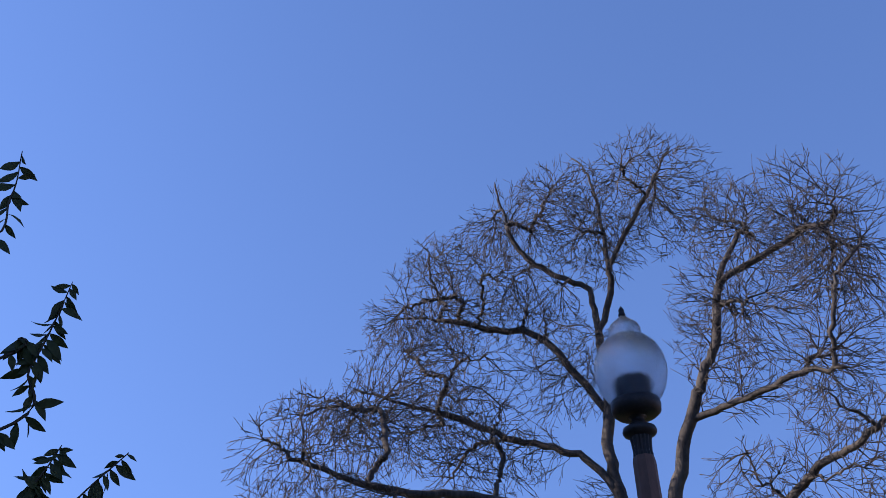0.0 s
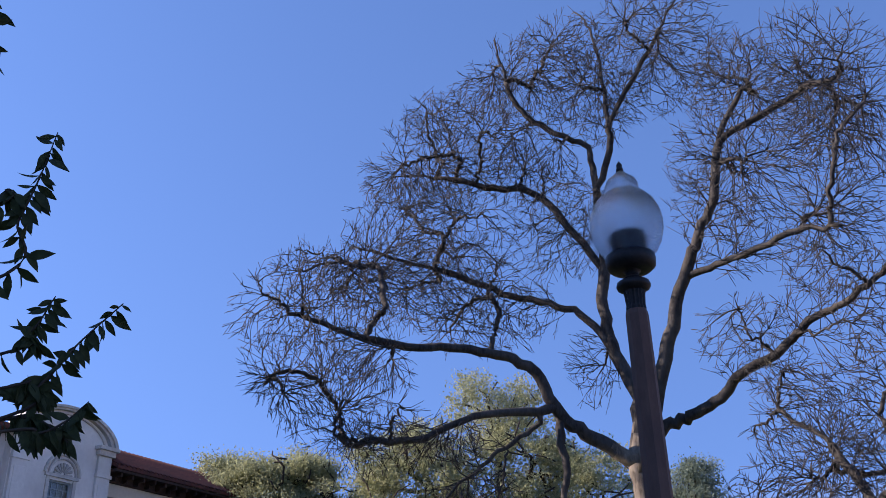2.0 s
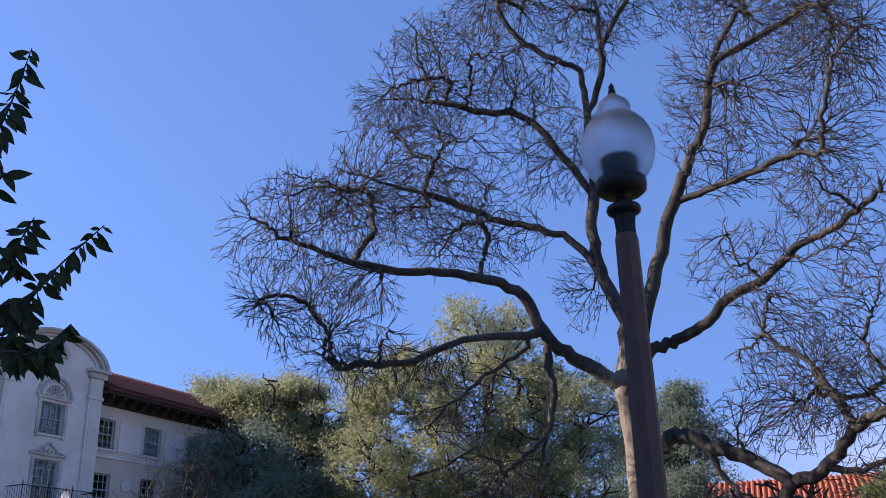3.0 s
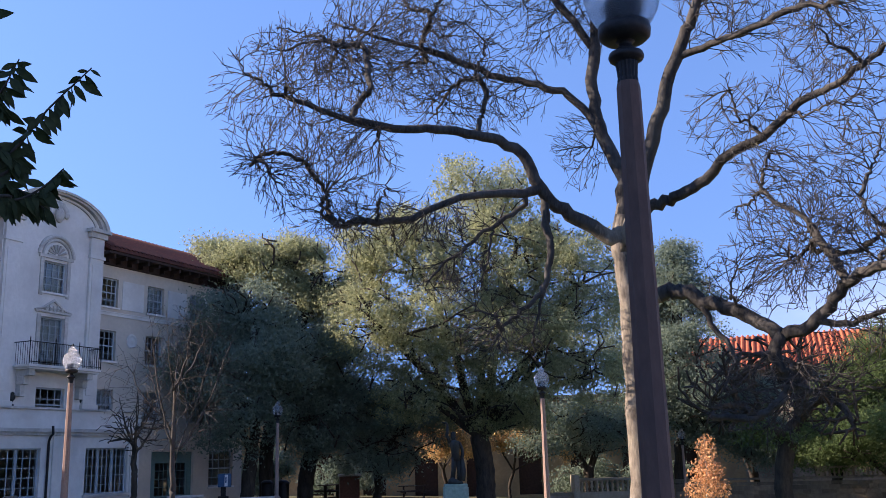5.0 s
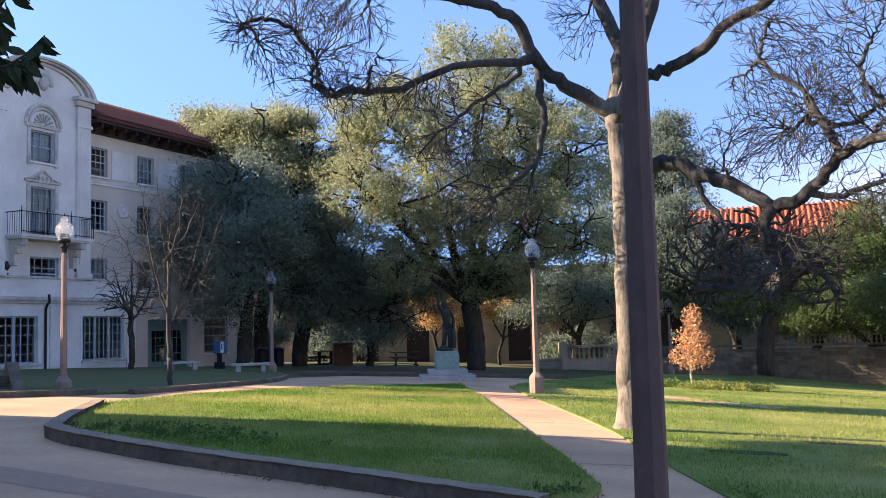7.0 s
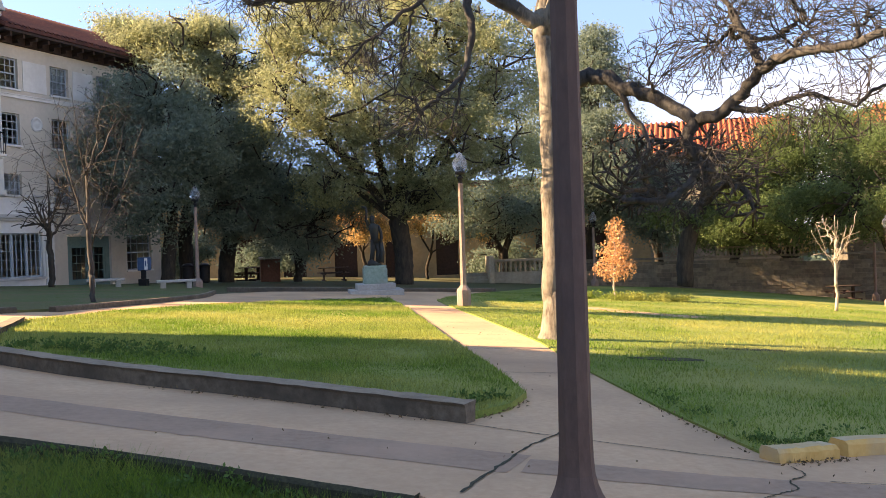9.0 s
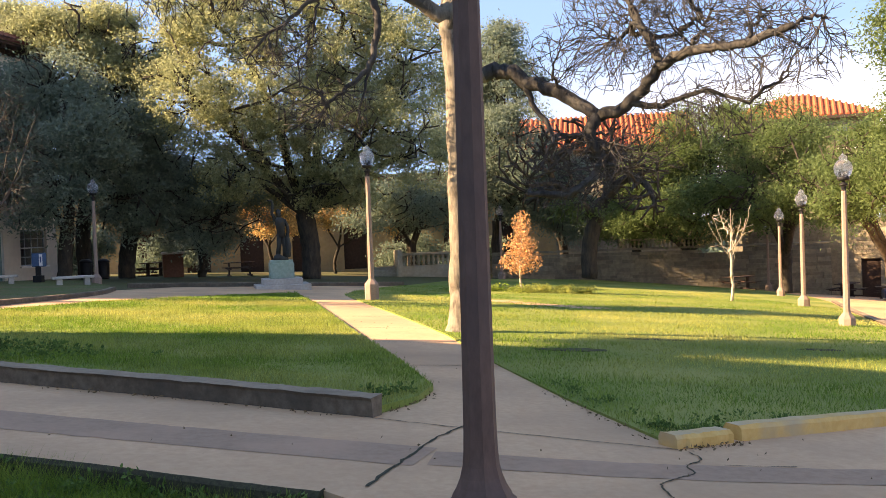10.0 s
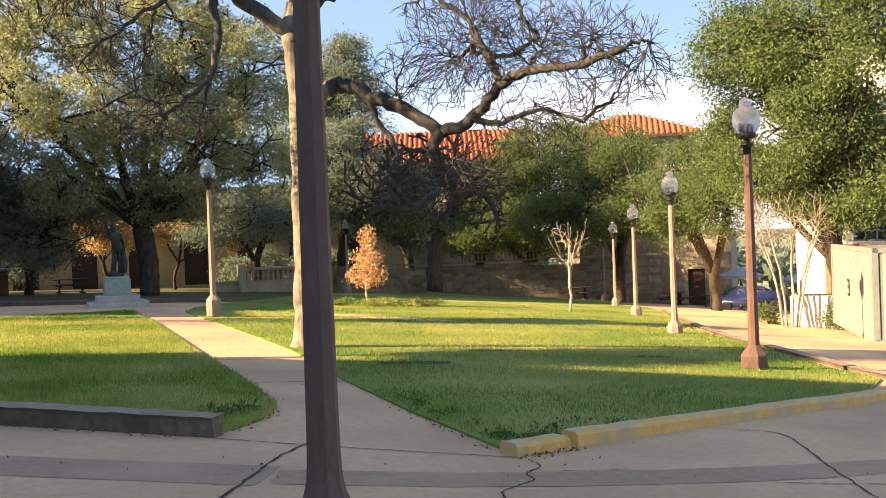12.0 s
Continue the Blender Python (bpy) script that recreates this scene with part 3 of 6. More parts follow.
# ---- street lamps ----
FLARED = [(0.20, -0.12), (0.195, 0.0), (0.185, 0.02), (0.165, 0.035), (0.158, 0.055), (0.136, 0.09), (0.115, 0.14), (0.100, 0.20), (0.093, 0.28), (0.0915, 0.34)]
BLOCK = [(0.21, -0.15), (0.21, 0.28), (0.20, 0.31), (0.14, 0.38), (0.11, 0.42), (0.0915, 0.45)]


def street_lamp(post_mat, label, glob_mat, foot):
    root = thing("street_lamp", Matrix.Identity(4), label, "street lamp", "acorn street lamps")
    part("base", lathe(foot, 8, 0.72), post_mat, root)
    part("shaft", lathe([(0.0905, 0.335), (0.087, 0.6), (0.078, 1.8), (0.069, 2.9), (0.066, 3.40), (0.060, 3.43)], 8, 0.72), post_mat, root)
    part("collar", lathe([(0.056, 3.42), (0.058, 3.445), (0.055, 3.46), (0.060, 3.52), (0.066, 3.55)], 32, 0, None, (0, 0), 0.13), BLACK, root, "black fluted iron collar")
    part("cup", lathe([(0.062, 3.545), (0.094, 3.565), (0.10, 3.58), (0.094, 3.60), (0.06, 3.612)], 28), BLACK, root, "", True)
    part("neck", lathe([(0.055, 3.61), (0.066, 3.618), (0.05, 3.63), (0.038, 3.645), (0.038, 3.665), (0.07, 3.675)], 24), BLACK, root, "", True)
    part("globe_holder", lathe([(0.07, 3.67), (0.12, 3.68), (0.143, 3.70), (0.148, 3.735), (0.143, 3.765), (0.13, 3.768)], 28), BLACK, root, "black iron globe holder", True)
    part("ballast", lathe([(0.085, 3.77), (0.092, 3.78), (0.092, 3.90), (0.08, 3.915)], 20), BLACK, root, "dark lamp socket inside the globe", True)
    outer = [(0.135, 3.768), (0.165, 3.80), (0.197, 3.86), (0.215, 3.93), (0.218, 3.985), (0.207, 4.05), (0.18, 4.11), (0.142, 4.155), (0.105, 4.18), (0.092, 4.19), (0.089, 4.205), (0.10, 4.222), (0.10, 4.245), (0.088, 4.27), (0.055, 4.30), (0.03, 4.325), (0.018, 4.34)]
    bm = bmesh.new()
    lathe(outer, 36, 0, bm)
    lathe([(max(r - 0.006, 0.004), z + (0.004 if i == 0 else -0.004 if i == len(outer) - 1 else 0)) for i, (r, z) in enumerate(outer)], 36, 0, bm)
    part("globe", bm, glob_mat, root, "pebbled clear acorn glass globe", True)
    part("finial", lathe([(0.02, 4.335), (0.024, 4.35), (0.016, 4.365), (0.02, 4.38), (0.012, 4.395), (0.003, 4.41)], 14), BLACK, root, "black pointed finial", True)
    return root


near_lamp = street_lamp(POST, "brown octagonal lamp post with pebbled glass globe, in the grass edge", GLOBE, FLARED)
near_lamp.matrix_basis = pose(1.071, 4.79, 0.03, 0, 0.18, 8) @ Matrix.Diagonal((1, 1, 1.018, 1))
pale = street_lamp(POSTPALE, "pinkish octagonal lamp post with clear glass globe", CLEARGLOBE, BLOCK)
brown = street_lamp(POST, "brown octagonal lamp post with clear globe on the lawn corner", CLEARGLOBE, BLOCK)
brown.matrix_basis = pose(9.56, 11.89, -0.85, 0, 0, 124)
first = True
for x, y in ((13.95, 20.46), (19.28, 30.82), (24.62, 41.29), (30.41, 52.37), (2.97, 26.9), (-6.9, 40.0), (-8.97, 22.7), (13.6, 53.0)):
    m = pose(x, y, {2.97: -0.36, -6.9: -0.32, -8.97: 0.08}.get(x, {9.56: -0.85, 13.95: -1.38, 19.28: -1.9}.get(x, ground_z(x, y))), 0, 0, 13 * x)
    if first:
        pale.matrix_basis, first = m, False
    else:
        copy_thing(pale, m)

# ---- the large bare tree ----
BOUGHS = [
    [(3.4, 16.26, -0.55), (3.4, 16.26, 0.1), (3.4, 16.27, 1.03), (3.42, 16.26, 3.06), (3.39, 16.26, 4.57), (3.33, 16.27, 5.22)],
    [(3.3, 16.27, 5.22), (3.49, 16.33, 6.37), (3.23, 16.59, 7.34), (3.09, 16.72, 8.33), (3.23, 16.79, 9.46), (3.26, 16.89, 11.21), (3.21, 17.0, 12.22)],
]
BOUGHS += [
    [(3.4, 16.25, 5.0), (3.84, 15.74, 6.7), (4.15, 15.45, 7.67), (4.49, 15.15, 8.65), (4.7, 14.98, 9.12), (4.98, 14.78, 9.7), (5.22, 14.7, 10.87), (5.71, 14.41, 11.83)],
    [(4.39, 15.28, 8.32), (4.85, 14.83, 8.37), (5.36, 14.22, 8.35), (5.84, 13.6, 8.39), (6.33, 13.04, 8.19)],
    [(3.38, 16.24, 5.3), (3.9, 16.2, 5.82), (4.31, 15.9, 5.93), (4.74, 15.5, 6.12), (5.07, 15.1, 6.44), (5.64, 14.6, 6.67), (5.94, 14.2, 6.96), (6.38, 13.8, 7.1), (6.79, 13.3, 7.36), (7.04, 13.0, 7.5)],
]
BOUGHS += [
    [(3.3, 16.26, 5.2), (2.6, 16.19, 5.66), (2.01, 16.07, 6.06), (1.59, 15.92, 6.82), (0.93, 15.77, 7.12), (0.11, 15.6, 7.2), (-0.89, 15.37, 7.21), (-1.77, 15.1, 7.39), (-2.71, 14.75, 7.65)],
    [(1.85, 15.99, 6.07), (0.67, 15.59, 5.95), (-0.4, 15.19, 5.5), (-1.31, 14.74, 5.31)],
    [(3.27, 16.58, 7.22), (2.78, 16.77, 8.18), (2.06, 16.98, 8.58), (1.18, 17.16, 8.9), (0.27, 17.2, 9.34), (-0.88, 17.18, 9.72), (-1.81, 17.1, 9.99)],
]
BOUGHS += [
    [(3.19, 16.8, 9.22), (2.64, 17.0, 10.29), (2.0, 17.18, 11.21), (1.18, 17.36, 11.47), (0.09, 17.5, 11.86), (-1.02, 17.47, 11.94)],
    [(3.21, 17.0, 12.22), (2.37, 17.04, 12.74), (1.73, 17.01, 13.36), (1.4, 16.94, 14.44), (1.31, 16.95, 15.12)],
    [(3.21, 16.9, 10.94), (3.58, 16.62, 11.87), (3.62, 16.4, 12.44), (4.13, 16.18, 13.32), (4.81, 15.89, 14.48), (5.21, 15.76, 15.18)],
    [(3.63, 16.51, 12.37), (3.63, 16.71, 13.72), (3.57, 16.93, 15.2), (3.28, 17.09, 16.05)],
]
BOUGHS += [
    [(3.35, 16.26, 3.9), (3.94, 16.1, 4.2), (4.32, 15.9, 4.2), (4.77, 15.5, 3.88), (5.16, 15.0, 3.6), (5.42, 14.4, 3.26), (5.77, 14.0, 3.39), (6.09, 13.6, 3.84), (6.28, 13.2, 4.0), (6.5, 12.6, 4.0), (6.82, 12.0, 3.95), (7.16, 11.5, 4.07)],
    [(5.42, 14.4, 3.26), (5.26, 14.4, 2.97), (5.38, 14.4, 2.66), (5.39, 14.4, 2.39), (5.22, 14.4, 2.18), (4.85, 14.6, 1.95), (4.32, 14.9, 2.05)],
    [(2.01, 16.07, 6.0), (1.97, 16.0, 5.5), (2.04, 16.0, 5.11), (1.93, 15.95, 4.49), (1.74, 15.9, 4.19), (1.27, 15.8, 3.8), (1.01, 15.7, 3.51)],
    [(1.9, 15.95, 4.4), (1.68, 15.9, 3.6), (1.64, 15.9, 3.1)],
    [(1.77, 16.0, 5.98), (1.09, 15.9, 5.55), (0.56, 15.8, 5.1), (0.05, 15.7, 4.7), (-0.21, 15.7, 4.35)],
    [(1.04, 15.9, 5.5), (0.95, 15.9, 5.04), (0.8, 15.9, 4.53)],
    [(5.77, 14.0, 3.39), (6.2, 13.7, 3.3), (6.7, 13.3, 3.45), (7.2, 12.8, 3.2)],
    [(4.5, 15.7, 4.1), (4.7, 15.6, 3.5), (4.95, 15.4, 3.0), (4.6, 15.3, 2.4)],
]
# half-widths of the limbs, foot to end
GIRTH = [(0.19, 0.17), (0.15, 0.06), (0.145, 0.05), (0.07, 0.035), (0.12, 0.04), (0.14, 0.04), (0.085, 0.025), (0.085, 0.025), (0.06, 0.025), (0.05, 0.022), (0.05, 0.02), (0.05, 0.02),
         (0.15, 0.055), (0.11, 0.05), (0.085, 0.025), (0.03, 0.012), (0.05, 0.015), (0.02, 0.01), (0.06, 0.02), (0.06, 0.02)]
CROWN = [(4.6, 16.16, 14.1, 1.75, 1.3), (2.31, 17.04, 14.0, 1.5, 1.0), (6.55, 14.05, 11.4, 1.9, 1.3), (6.84, 13.35, 9.72, 1.1, 1.4), (0.5, 17.2, 12.3, 1.8, 1.0), (1.76, 17.11, 11.94, 1.3, 0.8), (-0.3, 16.98, 10.0, 1.9, 0.9), (-2.35, 15.02, 7.53, 1.4, 1.4), (-0.6, 16.78, 9.1, 1.9, 0.8), (0.8, 16.78, 8.41, 1.6, 0.8)]
CROWN += [(-1.16, 15.16, 5.5, 1.2, 0.5), (2.64, 17.0, 10.3, 1.4, 1.0), (5.32, 14.56, 9.35, 1.2, 1.3), (6.41, 13.56, 7.54, 1.0, 1.4), (5.92, 14.0, 5.6, 1.0, 0.7), (5.45, 14.19, 4.2, 1.3, 0.6), (6.07, 13.5, 4.5, 1.5, 0.7), (7.32, 12.17, 4.0, 1.1, 0.7), (5.26, 14.69, 2.33, 1.2, 0.7)]
CROWN += [(2.86, 16.76, 14.5, 1.2, 0.8), (5.7, 14.73, 12.3, 0.9, 0.9), (5.03, 14.87, 10.48, 0.8, 1.0), (-1.7, 15.12, 6.7, 1.2, 0.7), (2.79, 16.77, 7.1, 0.5, 0.8), (3.46, 16.64, 13.1, 1.0, 0.9), (-0.3, 17.2, 11.4, 1.2, 0.7), (-1.62, 16.4, 9.0, 1.1, 0.7), (6.41, 13.56, 8.55, 0.8, 0.8), (6.0, 13.97, 4.9, 0.8, 0.5), (6.62, 13.46, 6.15, 0.5, 0.8), (6.77, 13.39, 3.23, 1.1, 0.5), (5.96, 14.09, 2.66, 0.7, 0.6), (7.08, 12.54, 4.51, 1.0, 0.5), (-2.4, 15.9, 8.9, 0.8, 0.5), (1.1, 15.7, 3.6, 0.9, 0.5), (0.4, 15.8, 4.6, 0.9, 0.5), (0.2, 15.4, 5.4, 0.9, 0.3), (5.2, 14.7, 6.9, 0.9, 0.8), (5.6, 14.4, 6.0, 0.6, 0.5), (-2.91, 15.00, 6.56, 0.6, 0.4), (-2.50, 15.00, 5.95, 0.6, 0.4), (-1.73, 15.00, 5.64, 0.6, 0.4), (5.3, 14.6, 5.3, 0.5, 0.5), (-0.9, 17.2, 11.6, 0.9, 0.6), (0.0, 17.3, 13.2, 0.9, 0.6), (1.2, 17.3, 14.0, 0.9, 0.6), (7.3, 14.6, 12.1, 1.0, 0.7), (7.4, 14.2, 11.2, 0.8, 0.9)]
# lesser limbs carry each part of the crown
BOUGHS.append([(5.22, 14.7, 10.87), (5.9, 14.5, 11.2), (6.7, 14.3, 11.6), (7.4, 14.4, 12.0)])
GIRTH.append((0.05, 0.02))
limb_points = [Vector(p) for b in BOUGHS for p in curve_points(b, 5)]
rl = random.Random(19)
for x, y, z, a, b in CROWN:
    for _ in range(4 if a > 1.2 else 2):
        end = Vector((x + rl.uniform(-0.7, 0.7) * a, y + rl.uniform(-0.7, 0.7) * a, z + rl.uniform(-0.2, 0.9) * b))
        root = min(limb_points, key=lambda p: (p - end).length + (1.2 if p.z > end.z + 0.3 else 0.0))
        if (end - root).length < 0.5:
            continue
        mid = root.lerp(end, 0.5) + Vector([rl.uniform(-0.16, 0.16) * (end - root).length for _ in range(3)])
        BOUGHS.append([root, root.lerp(mid, 0.5) + Vector((0, 0, 0.05)), mid, mid.lerp(end, 0.6) + Vector((rl.uniform(-0.1, 0.1), 0, rl.uniform(-0.1, 0.1))), end])
        GIRTH.append((0.034, 0.012))
        limb_points += curve_points(BOUGHS[-1], 5)
bare_tree = thing("tree", Matrix.Identity(4), "tall bare elm with grey-brown trunk and fine twigs on the lawn", "tree", "trees on the quad")
P, par = grow(BOUGHS, CROWN, 23000, 11, 0.14, 1.15, 0.02)
P, par = fork_tips(P, par, 3, 0.2, 12, 0.36)
R = radii_of(par, 0.0048, 2.6)
R = np.maximum(R * 0.185 / R[0], 0.0048)
node = 0
for limb, (r0, r1) in zip(BOUGHS, GIRTH):
    count = 5 * (len(limb) - 1) + (node == 0)
    R[node:node + count] = np.maximum(R[node:node + count], np.linspace(r0, r1, count))
    node += count
wood("tree", P, par, R, bare_tree, BARK, TWIG, 0.03, "rough grey-brown bark", "fine bare twigs")
# old trunk and limb forks: paler, ridged bark with the sunlit tone in it
for ob in bare_tree.children:
    if ob.type == "MESH" and ob.data.materials[0] == BARK:
        ob.data.materials.append(TRUNKBARK)
        for p in ob.data.polygons:
            c = p.center
            if math.hypot(c.x - 3.33, c.y - 16.26) < 0.55 + 0.35 * noise.noise(c * 3) and c.z < 5.6 + 0.8 * noise.noise(c * 4):
                p.material_index = 1
rt = np.random.default_rng(77)
spots = P[rt.choice(np.where((R > 0.009) & (R < 0.06) & (P[:, 2] > 4))[0], 110)]
tuft = np.repeat(spots, 34, 0) + rt.normal(size=(110 * 34, 3)) * 0.035
leaves("ball_moss", tuft, 0.085, MOSS, bare_tree, 78, droop=0.0, narrow=0.12, label="grey tufts of ball moss on the limbs", spread=0.02)
part("root_flare", lathe([(0.52, -0.66), (0.38, -0.45), (0.27, -0.25), (0.215, 0.1), (0.18, 0.5)], 14, 0, None, (3.4, 16.26)), TRUNKBARK, bare_tree, "", True)


# ---- the pale building ----
def holed_wall(u0, u1, z0, z1, y0, y1, holes):
    """A wall slab from u0 to u1 with openings (u0, u1, z0, z1) right through it."""
    us = sorted({u0, u1, *[h[0] for h in holes], *[h[1] for h in holes]})
    zs = sorted({z0, z1, *[h[2] for h in holes], *[h[3] for h in holes]})
    us, zs = [u for u in us if u0 <= u <= u1], [z for z in zs if z0 <= z <= z1]
    solid = {}
    for i in range(len(us) - 1):
        for j in range(len(zs) - 1):
            cu, cz = (us[i] + us[i + 1]) / 2, (zs[j] + zs[j + 1]) / 2
            solid[i, j] = not any(h[0] < cu < h[1] and h[2] < cz < h[3] for h in holes)
    bm = bmesh.new()

    def face(*q):
        bm.faces.new([bm.verts.new(p) for p in q])
    for (i, j), s in solid.items():
        if not s:
            continue
        a, b, c, d = us[i], us[i + 1], zs[j], zs[j + 1]
        face((a, y0, c), (b, y0, c), (b, y0, d), (a, y0, d))
        face((a, y1, c), (a, y1, d), (b, y1, d), (b, y1, c))
        if not solid.get((i - 1, j)):
            face((a, y0, c), (a, y0, d), (a, y1, d), (a, y1, c))
        if not solid.get((i + 1, j)):
            face((b, y0, c), (b, y1, c), (b, y1, d), (b, y0, d))
        if not solid.get((i, j - 1)):
            face((a, y0, c), (a, y1, c), (b, y1, c), (b, y0, c))
        if not solid.get((i, j + 1)):
            face((a, y0, d), (b, y0, d), (b, y1, d), (a, y1, d))
    bmesh.ops.remove_doubles(bm, verts=bm.verts, dist=0.0005)
    return bm


def window(parent, u0, u1, z0, z1, y, cols, rows, blind=0.0, name="window", leafs=1, frame_mat=None):
    """A sash window in an opening whose outer face is at y: frame, muntins, panes, sill."""
    fm = frame_mat or FRAME
    yy = y + 0.14
    w = 0.07
    wf = part(name, boxed((u0, u0 + w, yy, yy + 0.08, z0, z1), (u1 - w, u1, yy, yy + 0.08, z0, z1), (u0 + w, u1 - w, yy, yy + 0.08, z1 - w, z1), (u0 + w, u1 - w, yy, yy + 0.08, z0, z0 + w),
                          *([(u0 + w, u1 - w, yy - 0.01, yy + 0.07, (z0 + z1) / 2 - 0.03, (z0 + z1) / 2 + 0.03)] if leafs == 1 else [(u0 + (u1 - u0) * k / leafs - 0.07, u0 + (u1 - u0) * k / leafs + 0.07, yy - 0.01, yy + 0.07, z0 + w, z1 - w) for k in range(1, leafs)])), fm, parent)
    bars = []
    for k in range(1, cols):
        c = u0 + (u1 - u0) * k / cols
        bars.append((c - 0.02, c + 0.02, yy + 0.02, yy + 0.05, z0 + w, z1 - w))
    for k in range(1, rows):
        c = z0 + (z1 - z0) * k / rows
        bars.append((u0 + w, u1 - w, yy + 0.022, yy + 0.048, c - 0.02, c + 0.02))
    part("muntins", boxed(*bars), fm, wf)
    g = part("pane", boxed((u0 + w * 0.6, u1 - w * 0.6, yy + 0.052, yy + 0.058, z0 + w * 0.6, z1 - w * 0.6)), GLASS, wf, "dark window glass")
    g.visible_shadow = False
    if blind:
        part("blind", boxed((u0 + w, u1 - w, yy + 0.11, yy + 0.12, z1 - w - (z1 - z0 - 2 * w) * blind, z1 - w)), BLIND, wf, "pale drawn blind, in places standing in for reflected sky")
    if leafs == 1:
        part("sill", boxed((u0 - 0.08, u1 + 0.08, y - 0.09, y + 0.14, z0 - 0.09, z0), bevel=0.012), STUCCO, wf)
    return wf


hall = thing("building", pose(-16.18, 43.74, -0.12, 0, 0, 63.5), "pale four-storey stucco building with dark red tile roof", "building")
wing_cols = [(0.05, 1.24), (3.22, 4.42)] + [(6.4 + 2.75 * i, 7.6 + 2.75 * i) for i in range(2)]
wing_rows = [(9.17, 10.58), (6.55, 8.02), (3.75, 5.2)]
holes = [(a, b, c, d) for a, b in wing_cols for c, d in wing_rows]
part("wall", holed_wall(-0.3, 11, 2.6, 11.9, 0.0, 0.35, holes), TAN, hall, "tan stucco upper wall")
rb = random.Random(5)
for ci, (a, b) in enumerate(wing_cols):
    for ri, (c, d) in enumerate(wing_rows):
        window(hall, a, b, c, d, 0.0, 4, 4, 0.0 if (ci, ri) in ((0, 0), (0, 1), (1, 1)) else (0.95 if (ci, ri) in ((1, 0), (0, 2)) else rb.choice((0, 0.5, 0.9))))
part("string_course", boxed((-0.28, 11, -0.06, 0.0, 8.74, 8.88), (-0.28, 11, -0.09, 0.0, 8.88, 8.93)), STUCCO, hall)
part("wall_panel", boxed((1.5, 2.95, -0.035, 0.0, 9.12, 10.55), bevel=0.012), STUCCO, hall, "pale raised stucco panel")
for k in range(2):
    part("wall_panel", boxed((4.7 + 2.75 * k, 6.1 + 2.75 * k, -0.035, 0.0, 9.12, 10.55), bevel=0.012), STUCCO, hall)
bm = bmesh.new()
lathe([(0.36, 0), (0.36, 0.04), (0.28, 0.07), (0.26, 0.04), (0.12, 0.05), (0.05, 0.08)], 24, 0, bm)
bmesh.ops.transform(bm, matrix=pose(2.25, 0, 7.62, 90, 0, 0), verts=bm.verts)
part("medallion", bm, STUCCO, hall, "round carved medallion", True)
# roof of the wing with deep bracketed eaves
bm = bmesh.new()
prof = [(-0.95, 11.72), (-0.95, 11.86), (2.2, 13.5), (9.6, 11.86), (9.6, 11.72), (2.2, 13.3)]
a = [bm.verts.new((-0.3, y, z)) for y, z in prof]
b = [bm.verts.new((11.8, y, z)) for y, z in prof]
for i in range(6):
    bm.faces.new((a[i], a[(i + 1) % 6], b[(i + 1) % 6], b[i]))
bm.faces.new(a[::-1]), bm.faces.new(b)
part("roof", bm, ROOFDARK, hall, "dark red clay tile roof")
v, f = [], []
for i in range(41):
    u = -0.2 + i * 0.295
    tube_data([(u, -0.97, 11.88), (u, 2.2, 13.52)], [0.075, 0.075], 6, v, f)
tagged(mesh_object("roof_tiles", v, f, ROOFDARK, hall, "rows of barrel tiles"), kind="stuff")
part("soffit", boxed((-0.3, 11.8, -0.9, 0.05, 11.58, 11.70), (-0.3, 11.0, -0.14, 0.0, 11.2, 11.58)), SOFFIT, hall, "dark timber eaves")
for i in range(15):
    u = 0.1 + i * 0.75
    part("eaves_bracket", boxed((u, u + 0.12, -0.8, -0.14, 11.40, 11.58), (u + 0.01, u + 0.11, -0.45, -0.14, 11.25, 11.40)), SOFFIT, hall)
# the gabled bay
BU0, BU1, BY = -5.8, -0.25, -0.4
bay_holes = [(-3.62, -2.31, 9.27, 10.68), (-3.61, -2.28, 5.98, 8.17), (-3.57, -2.03, 3.6, 5.06)]
part("wall", holed_wall(BU0, BU1, 2.6, 12.45, BY, 0.35, bay_holes), STUCCO, hall, "pale limestone bay")
# blinds drawn here also stand in for pale sky in the panes
window(hall, *bay_holes[0], BY, 4, 4, 0.95)
window(hall, *bay_holes[1], BY, 4, 6, 0.9)
window(hall, *bay_holes[2], BY, 4, 3, 0.0)
for u0, u1 in ((-5.75, -4.95), (-1.1, -0.3)):
    part("pilaster", boxed((u0, u1, BY - 0.14, BY, 4.2, 12.2), (u0 - 0.06, u1 + 0.06, BY - 0.2, BY, 11.2, 11.36), (u0 - 0.06, u1 + 0.06, BY - 0.2, BY, 4.1, 4.4), (u0 + 0.12, u1 - 0.12, BY - 0.17, BY - 0.14, 4.8, 10.9), bevel=0.012), STUCCO, hall)
    part("entablature", boxed((u0 - 0.1, u1 + 0.1, BY - 0.26, BY, 12.2, 12.45), (u0 - 0.2, u1 + 0.2, BY - 0.4, 0.2, 12.45, 12.62), bevel=0.015), CARVED, hall)
gc, gr = -2.95, 2.75
bm = bmesh.new()
arc = [(gc + gr * math.cos(math.pi * i / 24), 12.45 + 1.48 * math.sin(math.pi * i / 24)) for i in range(25)]
fr = [bm.verts.new((u, BY + 0.02, z)) for u, z in arc]
bk = [bm.verts.new((u, 0.35, z)) for u, z in arc]
bm.faces.new(fr), bm.faces.new(bk[::-1])
for i in range(24):
    bm.faces.new((fr[i], fr[i + 1], bk[i + 1], bk[i]))
bm.faces.new((fr[0], bk[0], bk[-1], fr[-1]))
part("gable", bm, STUCCO, hall, "curved parapet gable")
